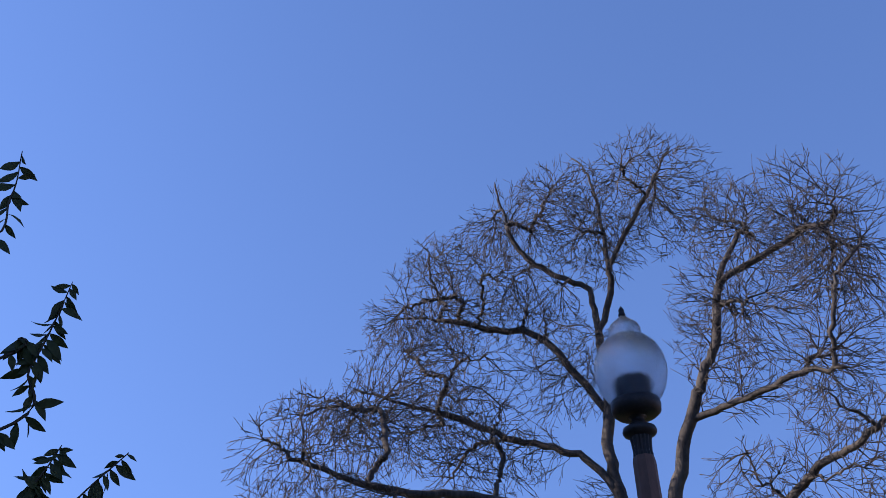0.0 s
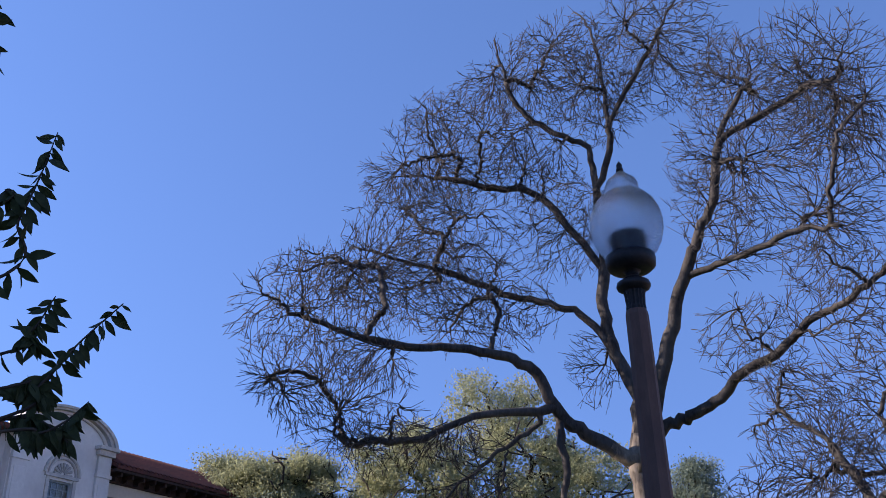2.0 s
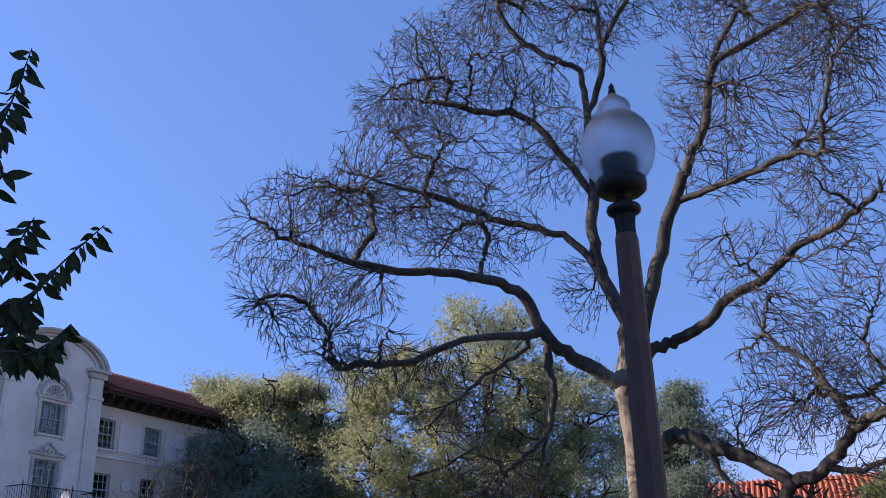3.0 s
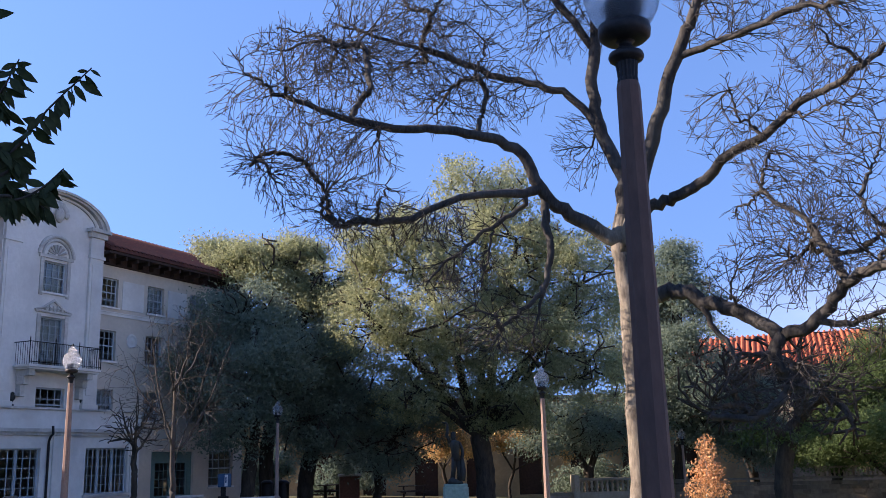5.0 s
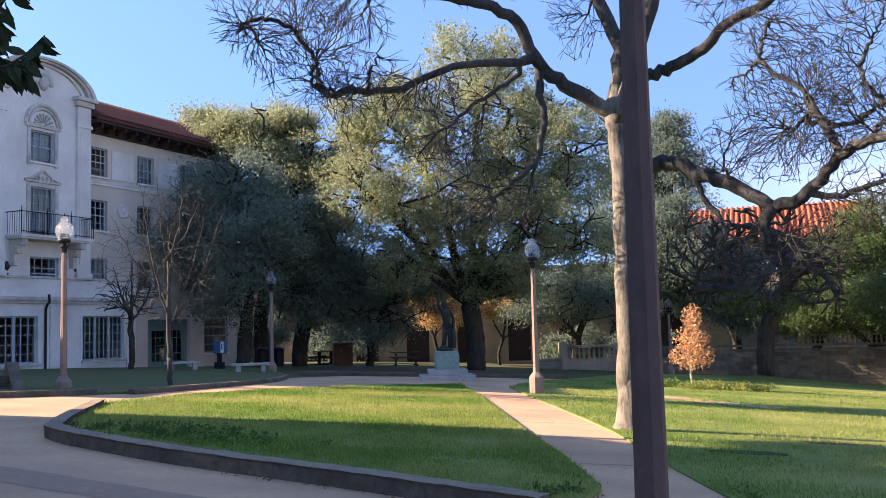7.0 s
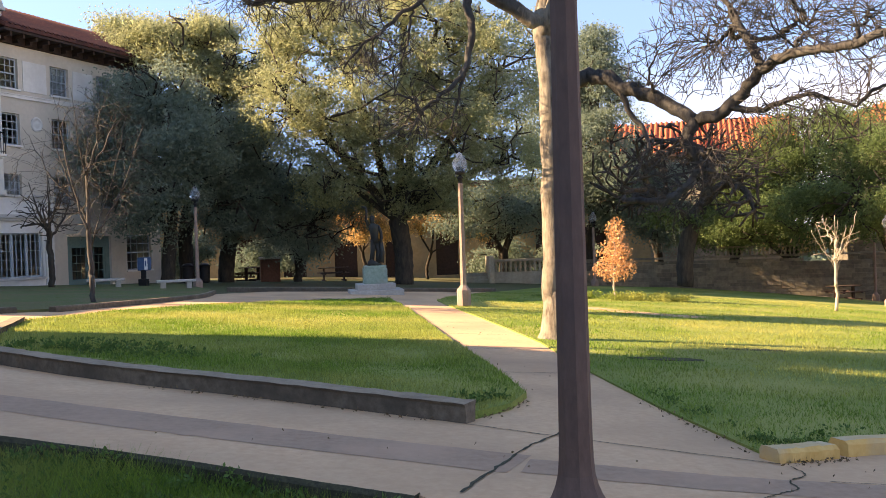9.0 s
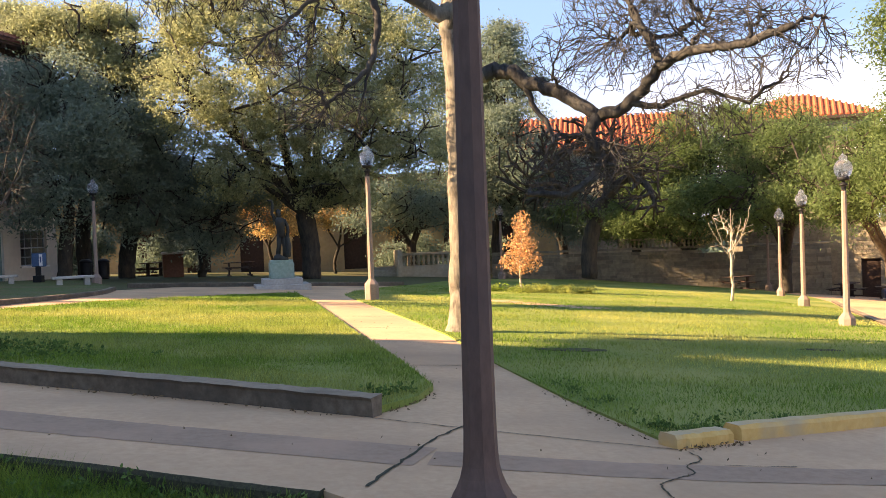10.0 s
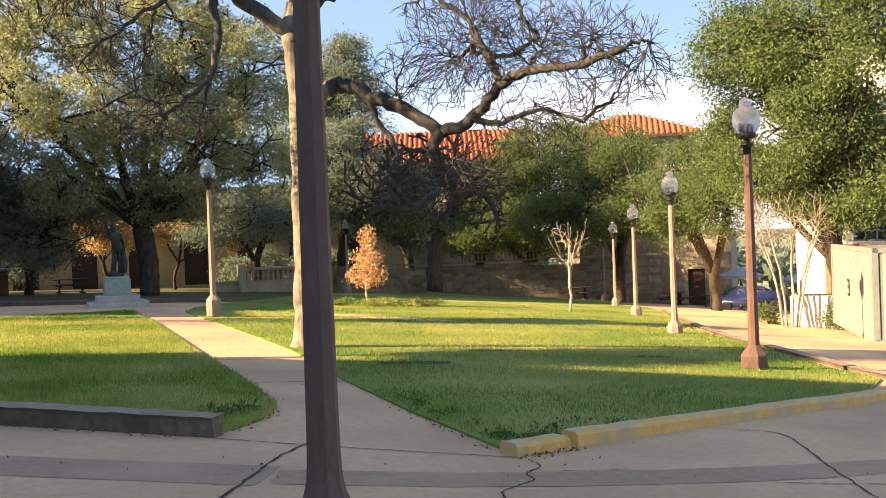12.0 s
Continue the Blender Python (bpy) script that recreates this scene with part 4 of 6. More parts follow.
for r0, r1, y in ((1.0, 0.93, BY - 0.30), (0.93, 0.87, BY - 0.2), (0.80, 0.77, BY - 0.06)):
    bm = bmesh.new()
    rows_ = []
    for i in range(29):
        c, s = math.cos(math.pi * i / 28), math.sin(math.pi * i / 28)
        rows_.append([bm.verts.new((gc + (gr + 0.12) * r * c, yy, 12.45 + 1.56 * r * s)) for r, yy in ((r0, y), (r0, BY + 0.06), (r1, BY + 0.06), (r1, y))])
    for p_, q_ in zip(rows_, rows_[1:]):
        for k in range(4):
            bm.faces.new((p_[k], p_[(k + 1) % 4], q_[(k + 1) % 4], q_[k]))
    bm.faces.new(rows_[0]), bm.faces.new(rows_[-1][::-1])
    part("gable_moulding", bm, CARVED, hall)
bm = bmesh.new()
for k in range(7):
    a = math.pi * (k + 0.5) / 7
    bmesh.ops.create_icosphere(bm, subdivisions=2, radius=0.17, matrix=Matrix.LocRotScale((gc + 0.42 * math.cos(a), BY - 0.03, 12.85 + 0.5 * math.sin(a)), None, (1, 0.5, 1.2)))
bmesh.ops.create_icosphere(bm, subdivisions=2, radius=0.3, matrix=Matrix.LocRotScale((gc, BY - 0.03, 12.9), None, (0.9, 0.5, 1.3)))
part("carved_shield", bm, CARVED, hall, "carved stone cartouche", True)
v, f = [], []
for r, t_ in ((0.95, 0.09), (0.75, 0.06)):
    tube_data([(gc + r * math.cos(math.pi * i / 16), BY - 0.04, 10.95 + r * 0.95 * math.sin(math.pi * i / 16)) for i in range(17)], [t_] * 17, 8, v, f)
for k in range(9):
    a = math.pi * k / 8
    tube_data([(gc + 0.1 * math.cos(a), BY - 0.04, 10.97 + 0.1 * math.sin(a)), (gc + 0.5 * math.cos(a), BY - 0.05, 10.97 + 0.5 * math.sin(a))], [0.02, 0.07], 6, v, f)
mesh_object("shell_ornament", v, f, CARVED, hall, "carved shell over the window")
for x0, x1 in ((-3.80, -3.62), (-2.31, -2.13)):
    part("window_jamb", boxed((x0, x1, BY - 0.06, BY, 9.1, 10.8), bevel=0.01), CARVED, hall)
part("window_lintel", boxed((-3.9, -2.03, BY - 0.1, BY, 10.8, 10.95), bevel=0.01), CARVED, hall)
v, f = [], []
tube_data([(-3.95, BY - 0.06, 8.42), (-3.5, BY - 0.06, 8.55), (-2.95, BY - 0.06, 8.92), (-2.4, BY - 0.06, 8.55), (-1.95, BY - 0.06, 8.42)], [0.05, 0.06, 0.07, 0.06, 0.05], 7, v, f)
tube_data([(-3.9, BY - 0.05, 8.38), (-2.0, BY - 0.05, 8.38)], [0.06, 0.06], 7, v, f)
for k in range(5):
    tube_data([(-3.4 + 0.22 * k, BY - 0.05, 8.42), (-3.36 + 0.22 * k, BY - 0.08, 8.56), (-3.4 + 0.22 * k, BY - 0.05, 8.68)], [0.05, 0.09, 0.03], 6, v, f)
mesh_object("window_pediment", v, f, CARVED, hall, "carved broken pediment")
for x0, x1 in ((-3.80, -3.61), (-2.28, -2.1)):
    part("window_jamb", boxed((x0, x1, BY - 0.06, BY, 5.95, 8.25), bevel=0.01), CARVED, hall)
# balcony
bal = part("balcony", boxed((-4.85, -0.9, BY - 1.0, BY, 5.80, 5.92), (-4.78, -0.97, BY - 0.92, BY, 5.72, 5.80), bevel=0.015), STUCCO, hall, "stone balcony slab")
for u in (-4.5, -1.35):
    part("console", boxed((u - 0.16, u + 0.16, BY - 0.8, BY, 5.45, 5.72), (u - 0.14, u + 0.14, BY - 0.5, BY, 5.1, 5.45), (u - 0.12, u + 0.12, BY - 0.3, BY, 4.6, 5.1), bevel=0.02), CARVED, bal)
v, f = [], []
for i in range(34):
    u = -4.82 + i * (3.89 / 33)
    tube_data([(u, BY - 0.96, 5.92), (u, BY - 0.96, 6.86)], [0.011, 0.011], 4, v, f)
for u in (-4.82, -0.93):
    for k in range(7):
        tube_data([(u, BY - 0.96 + 0.14 * k, 5.92), (u, BY - 0.96 + 0.14 * k, 6.86)], [0.011, 0.011], 4, v, f)
    tube_data([(u, BY - 0.96, 6.87), (u, BY, 6.87)], [0.022, 0.022], 5, v, f)
for z in (6.02, 6.87):
    tube_data([(-4.82, BY - 0.96, z), (-0.93, BY - 0.96, z)], [0.02, 0.02], 5, v, f)
for u in (-4.82, -3.5, -2.2, -0.93):
    tube_data([(u, BY - 0.96, 5.92), (u, BY - 0.96, 7.02), (u, BY - 0.96, 7.1)], [0.022, 0.022, 0.004], 5, v, f)
mesh_object("railing", v, f, BLACK, bal, "black iron balcony railing")
# ground floor with terrace, standing forward
GY = -0.5
doors = [(-6.6, -3.2, 0.42, 2.46), (-0.72, 1.85, 0.4, 2.46)]
part("wall", holed_wall(-13, 2.6, -0.6, 4.1, GY, GY + 0.35, doors), STUCCO, hall, "pale stucco ground floor")
part("wall", boxed((2.25, 2.6, GY + 0.35, 0.0, -0.6, 4.1)), STUCCO, hall)
part("terrace", boxed((-13, 2.25, GY + 0.35, 0.0, 3.0, 3.2)), STUCCO, hall)
part("cornice", boxed((-13, 2.65, GY - 0.22, GY, 3.14, 3.3), (-13, 2.63, GY - 0.12, GY, 3.0, 3.14), (-13, 2.65, GY - 0.1, GY + 0.4, 4.1, 4.2), bevel=0.012), CARVED, hall, "weathered stone cornice")
for u in (-13, -2.6, 1.98):
    part("pilaster", boxed((u, u + 0.55, GY - 0.07, GY, -0.5, 3.0), bevel=0.012), STUCCO, hall)
for d in doors:
    window(hall, *d, GY, 9, 5, 0.0, "french_door", 3)
    part("door_sill", boxed((d[0] - 0.1, d[1] + 0.1, GY - 0.12, GY + 0.14, d[2] - 0.12, d[2]), bevel=0.01), CARVED, hall)
v, f = [], []
tube_data([(-2.85, GY - 0.07, -0.4), (-2.85, GY - 0.07, 2.75), (-2.85, GY - 0.16, 2.95), (-2.85, GY - 0.3, 3.05), (-2.85, GY - 0.26, 3.4)], [0.055] * 5, 8, v, f)
mesh_object("downpipe", v, f, BLACK, hall, "dark downpipe")
for u in (-4.75, -1.0):
    part("urn", lathe([(0.12, 4.2), (0.12, 4.27), (0.05, 4.31), (0.07, 4.38), (0.16, 4.52), (0.17, 4.62), (0.10, 4.68), (0.13, 4.73), (0.05, 4.8)], 14, 0, None, (u, GY + 0.15)), BRONZE, hall, "dark urn on the parapet", True)
# recessed entrance and lower wall behind the trees
low_holes = [(3.9, 7.0, -0.6, 2.26)] + [(8.2 + 3.1 * i, 10.2 + 3.1 * i, 0.4, 2.3) for i in range(1)]
part("wall", holed_wall(2.6, 11, -1.2, 2.6, -0.05, 0.35, low_holes), TAN, hall, "tan stucco ground floor")
dr = part("door", boxed((3.9, 4.2, 0.1, 0.2, -0.6, 2.26), (6.7, 7.0, 0.1, 0.2, -0.6, 2.26), (4.2, 6.7, 0.1, 0.2, 1.7, 2.26), (4.2, 4.35, 0.12, 0.2, -0.6, 1.7), (5.35, 5.55, 0.12, 0.2, -0.6, 1.7), (6.55, 6.7, 0.12, 0.2, -0.6, 1.7), (4.35, 6.55, 0.12, 0.2, -0.6, 0.1)), GREENDOOR, hall, "faded green entrance doors")
part("pane", boxed((4.35, 6.55, 0.155, 0.165, 0.1, 1.7)), GLASS, dr)
part("muntins", boxed(*[(4.35 + 0.31 * k, 4.38 + 0.31 * k, 0.14, 0.17, 0.1, 1.7) for k in range(1, 7)], *[(4.35, 6.55, 0.141, 0.169, 0.1 + 0.4 * k, 0.13 + 0.4 * k) for k in range(1, 4)]), GREENDOOR, dr)
for h in low_holes[1:]:
    window(hall, *h, -0.05, 4, 4, 0.0)
part("notice", boxed((2.03, 2.5, GY - 0.09, GY - 0.075, 0.7, 1.4)), WHITEPAINT, hall, "white notice board")
# closed back of the building, left wing
part("wall", boxed((-13, 11, 8.7, 9.0, -1.2, 11.9), (10.7, 11, 0.35, 8.7, -1.2, 11.9), (-13, -12.7, 0.35, 8.7, -1.2, 11.9)), TAN, hall)
part("floor_slab", boxed((-12.7, 10.7, 0.35, 8.7, 2.7, 2.9), (-12.7, 10.7, 0.35, 8.7, 5.5, 5.7), (-12.7, 10.7, 0.35, 8.7, 8.4, 8.6), (-12.7, 10.7, 0.35, 8.7, -1.2, -1.0), (-12.7, 10.7, 0.35, 8.7, 11.6, 11.9)), TAN, hall)
part("wall", boxed((-13, -5.8, 0.0, 0.35, 2.6, 12.3)), STUCCO, hall)
part("roof", boxed((-13.4, -5.8, -0.7, 9.3, 12.3, 12.5)), ROOFDARK, hall)


# ---- other buildings ----
def tiled_building(m, length, depth, z0, eave, rise, wall_mat, label, name, hip=False, bays=7):
    b = thing("building", m, label, "building")
    hs = []
    w = length / bays
    for i in range(bays):
        c = w * (i + 0.5)
        hs += [(c - 0.6, c + 0.6, eave - 2.3, eave - 0.7), (c - 0.6, c + 0.6, eave - 5.3, eave - 3.7)]
    part("wall", holed_wall(0, length, z0, eave, 0, 0.3, hs), wall_mat, b)
    part("wall", boxed((0, 0.3, 0.3, depth, z0, eave), (length - 0.3, length, 0.3, depth, z0, eave), (0.3, length - 0.3, depth - 0.3, depth, z0, eave), (0.3, length - 0.3, 0.3, depth - 0.3, eave - 0.3, eave - 0.05)), wall_mat, b)
    for h in hs:
        window(b, *h, 0, 2, 4)
    bm = bmesh.new()
    o = 0.8
    i0 = depth * 0.55 if hip else 0
    c = [bm.verts.new(p) for p in ((-o, -o, eave), (length + o, -o, eave), (length + o, depth + o, eave), (-o, depth + o, eave), (-o + i0, depth / 2, eave + rise), (length + o - i0, depth / 2, eave + rise))]
    for q in ((0, 1, 5, 4), (1, 2, 5), (2, 3, 4, 5), (3, 0, 4), (0, 3, 2, 1)):
        bm.faces.new([c[k] for k in q])
    part("roof", bm, ROOFRED, b, "orange-red barrel tile roof")
    v, f = [], []
    n = int((length + 2 * o) / 0.42)
    for i in range(n + 1):
        u = -o + i * 0.42
        t = 1.0
        if hip:
            t = min(1.0, min(u + o, length + o - u) / max(i0, 0.01))
        if t > 0.03:
            tube_data([(u, -o - 0.05, eave + 0.02), (u, -o + (depth / 2 + o) * t, eave + 0.03 + rise * t)], [0.12, 0.12], 6, v, f)
    tagged(mesh_object("roof_tiles", v, f, ROOFRED, b, "rows of sunlit barrel tiles"), kind="stuff")
    part("eaves", boxed((-o, length + o, -o - 0.06, -o + 0.05, eave - 0.2, eave), (-o, length + o, -o, 0, eave - 0.12, eave - 0.02)), SOFFIT, b)
    return b


tiled_building(pose(19.4, 72.6, 0, 0, 0, -20.4), 14.2, 11, -3.0, 7.4, 3.1, STONE, "tan stone hall with orange-red tile roof", "hall", False, 8)
tiled_building(pose(34.0, 64.1, 0, 0, 0, -32), 10, 9, -5.0, 8.5, 2.2, STONE, "tan pavilion with hipped orange tile roof", "pavilion", True, 3)
# low courtyard range behind the statue
crt = thing("building", pose(-16, 66.0, 0, 0, 0, -1), "low tan courtyard range with dark arched doorways", "building")
ch = [(3.4 + 3.6 * i, 5.0 + 3.6 * i, -1.2, 1.9) for i in range(9)]
part("wall", holed_wall(0, 37, -3.0, 5.2, 0, 0.4, ch), mat("ochre_stucco", (0.36, 0.25, 0.13), (0.46, 0.33, 0.18), 4, 0.9, 0.2, (0.22, 0.17, 0.11), 0.4, 0.8), crt, "ochre stucco wall")
part("wall", boxed((0, 0.4, 0.4, 8, -2.5, 5.2), (36.6, 37, 0.4, 8, -3.0, 5.2), (0.4, 36.6, 7.6, 8, -2.5, 5.2), (0.4, 36.6, 0.4, 7.6, 5.0, 5.2)), TAN, crt)
for h in ch:
    part("door", boxed((h[0], h[1], 0.28, 0.34, h[2], h[3])), SOFFIT, crt, "dark timber door")
part("roof", boxed((-0.6, 37.6, -0.7, 8.6, 5.2, 5.45)), ROOFDARK, crt)


def stone_wall(name, a, b, z_top0, z_top1, z_low, material, label, course=0.24, thick=0.5, seed=3):
    """A wall of rough courses between two places on the plan; every block an own island with recessed joints."""
    rnd = random.Random(seed)
    A, B = Vector((*a, 0)), Vector((*b, 0))
    length = (B - A).length
    ang = math.degrees(math.atan2(B.y - A.y, B.x - A.x))
    w = thing(name, pose(a[0], a[1], 0, 0, 0, ang), label, "wall")
    part("core", boxed((0, length, 0.03, thick, z_low, min(z_top0, z_top1) - 0.05)), material, w)
    bm = bmesh.new()
    z = z_low
    while z < max(z_top0, z_top1):
        h = course * rnd.uniform(0.8, 1.25)
        u = -rnd.uniform(0, 0.4)
        while u < length:
            l = rnd.uniform(0.4, 1.1)
            top = z_top0 + (z_top1 - z_top0) * min(max(u / length, 0), 1)
            if z + h <= top + 0.1:
                add_box(bm, max(u, 0) + 0.012, min(u + l, length) - 0.012, rnd.uniform(-0.06, 0.0), 0.1, z + 0.01, z + h - 0.01)
            u += l
        z += h
    tagged(part("stonework", bm, material, w), kind="stuff")
    return w


sw = stone_wall("retaining_wall", (14.0, 57.0), (34.5, 52.0), -0.25, -0.75, -4.0, DARKSTONE, "weathered stone retaining wall with balustrade")
part("coping", boxed((0, 21, -0.1, 0.6, -0.33, -0.22)), DARKSTONE, sw)
bm = bmesh.new()
for i in range(26):
    lathe([(0.07, -0.22), (0.07, -0.17), (0.04, -0.12), (0.085, 0.02), (0.05, 0.16), (0.07, 0.2), (0.07, 0.24)], 8, 0, bm, (8.5 + i * 0.26, 0.2))
part("balusters", bm, STONE, sw, "stone balusters", True)
part("handrail", boxed((8.2, 15.4, 0.02, 0.4, 0.24, 0.36), (8.0, 8.4, 0.0, 0.42, -0.22, 0.42), (15.1, 15.5, 0.0, 0.42, -0.22, 0.42), bevel=0.02), STONE, sw)
ct = thing("balustrade", pose(7.1, 56.0, 0, 0, 0, -2), "pale stone balustrade beside the courtyard steps", "balustrade")
part("plinth", boxed((0.9, 4.4, -0.15, 0.35, -1.6, -0.75), bevel=0.02), PALESTONE, ct)
part("handrail", boxed((0.9, 4.4, -0.12, 0.3, -0.12, 0.04), bevel=0.02), PALESTONE, ct)
for i in range(11):
    part("baluster", lathe([(0.09, -0.75), (0.09, -0.68), (0.05, -0.62), (0.11, -0.45), (0.06, -0.25), (0.09, -0.2), (0.09, -0.12)], 8, 0, None, (1.15 + 0.3 * i, 0.1)), PALESTONE, ct, "", True)
for i in range(5):
    part("step", boxed((-0.9, 0.8, 0.3 * i - 1.2, 0.9, -1.75 + 0.2 * i, -1.55 + 0.2 * i), bevel=0.015), PALESTONE, ct)
part("side_wall", boxed((0.6, 0.9, -1.3, 0.9, -1.8, 0.25), bevel=0.02), PALESTONE, ct)
sh = thing("building", pose(31.0, 56.5, 0, 0, 0, -42), "low rough stone building with dark doorways", "building")
sho = [(1.2, 2.2, -4, -1.35), (4.2, 5.2, -4, -1.35), (7.2, 8.3, -4, -1.35)]
part("wall", holed_wall(0, 10, -5, 1.2, 0, 0.4, sho), STONE, sh, "rough limestone wall")
part("wall", boxed((0, 0.4, 0.4, 5, -5, 1.2), (9.6, 10, 0.4, 5, -5, 1.2), (0.4, 9.6, 4.6, 5, -5, 1.2), (0.4, 9.6, 0.4, 4.6, 1.0, 1.2)), STONE, sh)
bm = bmesh.new()
rs = random.Random(8)
for r in range(22):
    u = -rs.uniform(0, 0.5)
    while u < 10:
        l = rs.uniform(0.4, 0.95)
        a_, b_, z_ = max(u, 0.0), min(u + l, 10), -5 + r * 0.28
        if b_ - a_ > 0.1 and not any(h[0] - 0.05 < b_ and h[1] + 0.05 > a_ and z_ < h[3] for h in sho):
            add_box(bm, a_ + 0.012, b_ - 0.012, rs.uniform(-0.06, -0.015), 0.05, z_ + 0.012, z_ + 0.268)
        u += l
tagged(part("stonework", bm, STONE, sh), kind="stuff")
for h in sho:
    part("door", boxed((h[0], h[1], 0.25, 0.31, h[2], h[3])), SOFFIT, sh, "dark door")
# sunlit white building, and an unseen hall added to shade the lawns
wb = thing("building", pose(27.2, 31.0, 0, 0, 0, -48), "sunlit white rendered building behind the trees", "building")
whs = [(2.2 + 3.4 * i, 3.5 + 3.4 * i, z, z + 1.7) for i in range(4) for z in (0.6, 4.2)]
part("wall", holed_wall(0, 16, -4.5, 9.0, 0, 0.35, whs), WHITE, wb)
part("wall", boxed((0, 0.35, 0.35, 10, -4.5, 9), (15.65, 16, 0.35, 10, -4.5, 9), (0.35, 15.65, 9.65, 10, -4.5, 9), (0.35, 15.65, 0.35, 9.65, 8.6, 8.9)), WHITE, wb)
for h in whs:
    window(wb, *h, 0, 3, 4)
part("door_frame", boxed((1.1, 1.3, -0.06, 0.0, -2.8, 0.5), (1.3, 2.4, -0.06, 0.0, 0.3, 0.5)), mat("brown_timber", (0.22, 0.12, 0.06), (0.3, 0.17, 0.09), 9, 0.8, 0.2), wb)
nh = thing("building", pose(-33, -12, 0), "unseen plain tan hall beside the walk, added to cast shade", "building")
bm = bmesh.new()
prof = [(0, -1.5), (27.4, -1.5), (27.4, 9.2), (22.6, 12.9), (18.0, 13.6), (0, 13.6)]
a = [bm.verts.new((0, y, z)) for y, z in prof]
b = [bm.verts.new((15, y, z)) for y, z in prof]
bm.faces.new(a), bm.faces.new(b[::-1])
for i in range(len(prof)):
    k = (i + 1) % len(prof)
    bm.faces.new((a[i], a[k], b[k], b[i]))
part("wall", bm, TAN, nh, "plain tan gable wall")
for (y0, z0), (y1, z1) in zip(prof[2:], prof[3:]):
    bm = bmesh.new()
    q = [bm.verts.new((x, y, z + h)) for h in (0.01, 0.2) for x, y, z in ((-0.3, y0, z0), (15.2, y0, z0), (15.2, y1, z1), (-0.3, y1, z1))]
    for f_ in ((0, 1, 2, 3), (4, 5, 6, 7), (0, 1, 5, 4), (1, 2, 6, 5), (2, 3, 7, 6), (3, 0, 4, 7)):
        bm.faces.new([q[k] for k in f_])
    part("roof", bm, ROOFDARK, nh)
# further blocks out of view, added to shade the far lawn and walk
part("wall", boxed((3, 12, 32.5, 40, -1.5, 7.3), (3, 12, 40, 54, -1.5, 11.6)), TAN, nh)


# ---- trees of the quad ----
live_oak = leafy_tree((2.3, 50.0), [(2.85, 49.92, 15.65, 2.8, 2.4), (-1.24, 47.98, 12.13, 3.6, 2.7), (4.12, 47.82, 11.66, 3.3, 3.3), (7.28, 47.44, 10.01, 2.9, 3.2), (-3.52, 45.87, 8.54, 2.3, 2.3), (1.01, 46.99, 7.43, 3.8, 2.9), (5.42, 47.69, 6.82, 3.5, 2.6), (-1.38, 47.98, 5.24, 2.4, 1.8), (2.76, 48.92, 4.01, 3.3, 1.5), (8.13, 48.32, 5.63, 1.8, 2.1)], 21, OAKLEAF, 6600, 24, 0.16, "broad live oak with grey-green leaves and dark trunk", 0.5, OAKBARK, radius=0.42, wood_n=700)
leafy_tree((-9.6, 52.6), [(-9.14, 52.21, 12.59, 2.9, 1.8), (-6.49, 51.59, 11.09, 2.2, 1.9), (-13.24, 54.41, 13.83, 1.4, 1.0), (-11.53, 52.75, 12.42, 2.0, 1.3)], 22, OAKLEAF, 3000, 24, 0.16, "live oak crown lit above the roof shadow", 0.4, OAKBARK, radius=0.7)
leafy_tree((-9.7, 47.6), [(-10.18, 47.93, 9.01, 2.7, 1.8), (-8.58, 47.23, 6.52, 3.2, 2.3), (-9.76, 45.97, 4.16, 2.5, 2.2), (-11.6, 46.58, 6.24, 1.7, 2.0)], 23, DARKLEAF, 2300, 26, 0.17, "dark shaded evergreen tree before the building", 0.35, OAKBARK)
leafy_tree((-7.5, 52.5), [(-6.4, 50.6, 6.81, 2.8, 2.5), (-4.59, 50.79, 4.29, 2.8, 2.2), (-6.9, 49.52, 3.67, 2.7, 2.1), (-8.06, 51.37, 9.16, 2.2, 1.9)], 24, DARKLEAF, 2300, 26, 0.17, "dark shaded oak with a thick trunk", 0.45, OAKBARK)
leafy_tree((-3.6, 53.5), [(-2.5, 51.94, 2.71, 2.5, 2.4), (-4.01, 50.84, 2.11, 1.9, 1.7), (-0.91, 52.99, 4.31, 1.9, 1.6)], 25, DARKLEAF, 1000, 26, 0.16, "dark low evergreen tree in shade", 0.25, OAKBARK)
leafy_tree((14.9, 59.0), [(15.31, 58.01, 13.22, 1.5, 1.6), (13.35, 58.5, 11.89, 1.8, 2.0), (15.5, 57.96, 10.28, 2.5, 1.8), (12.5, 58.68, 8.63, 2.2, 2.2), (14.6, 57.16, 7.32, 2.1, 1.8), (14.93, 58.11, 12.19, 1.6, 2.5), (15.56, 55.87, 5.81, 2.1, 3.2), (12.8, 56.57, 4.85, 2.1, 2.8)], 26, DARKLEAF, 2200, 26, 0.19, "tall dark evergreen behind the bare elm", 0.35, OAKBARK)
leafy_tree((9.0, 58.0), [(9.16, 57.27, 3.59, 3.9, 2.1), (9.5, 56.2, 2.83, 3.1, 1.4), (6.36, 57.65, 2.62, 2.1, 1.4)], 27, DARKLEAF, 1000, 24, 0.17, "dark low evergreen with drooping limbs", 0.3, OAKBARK)
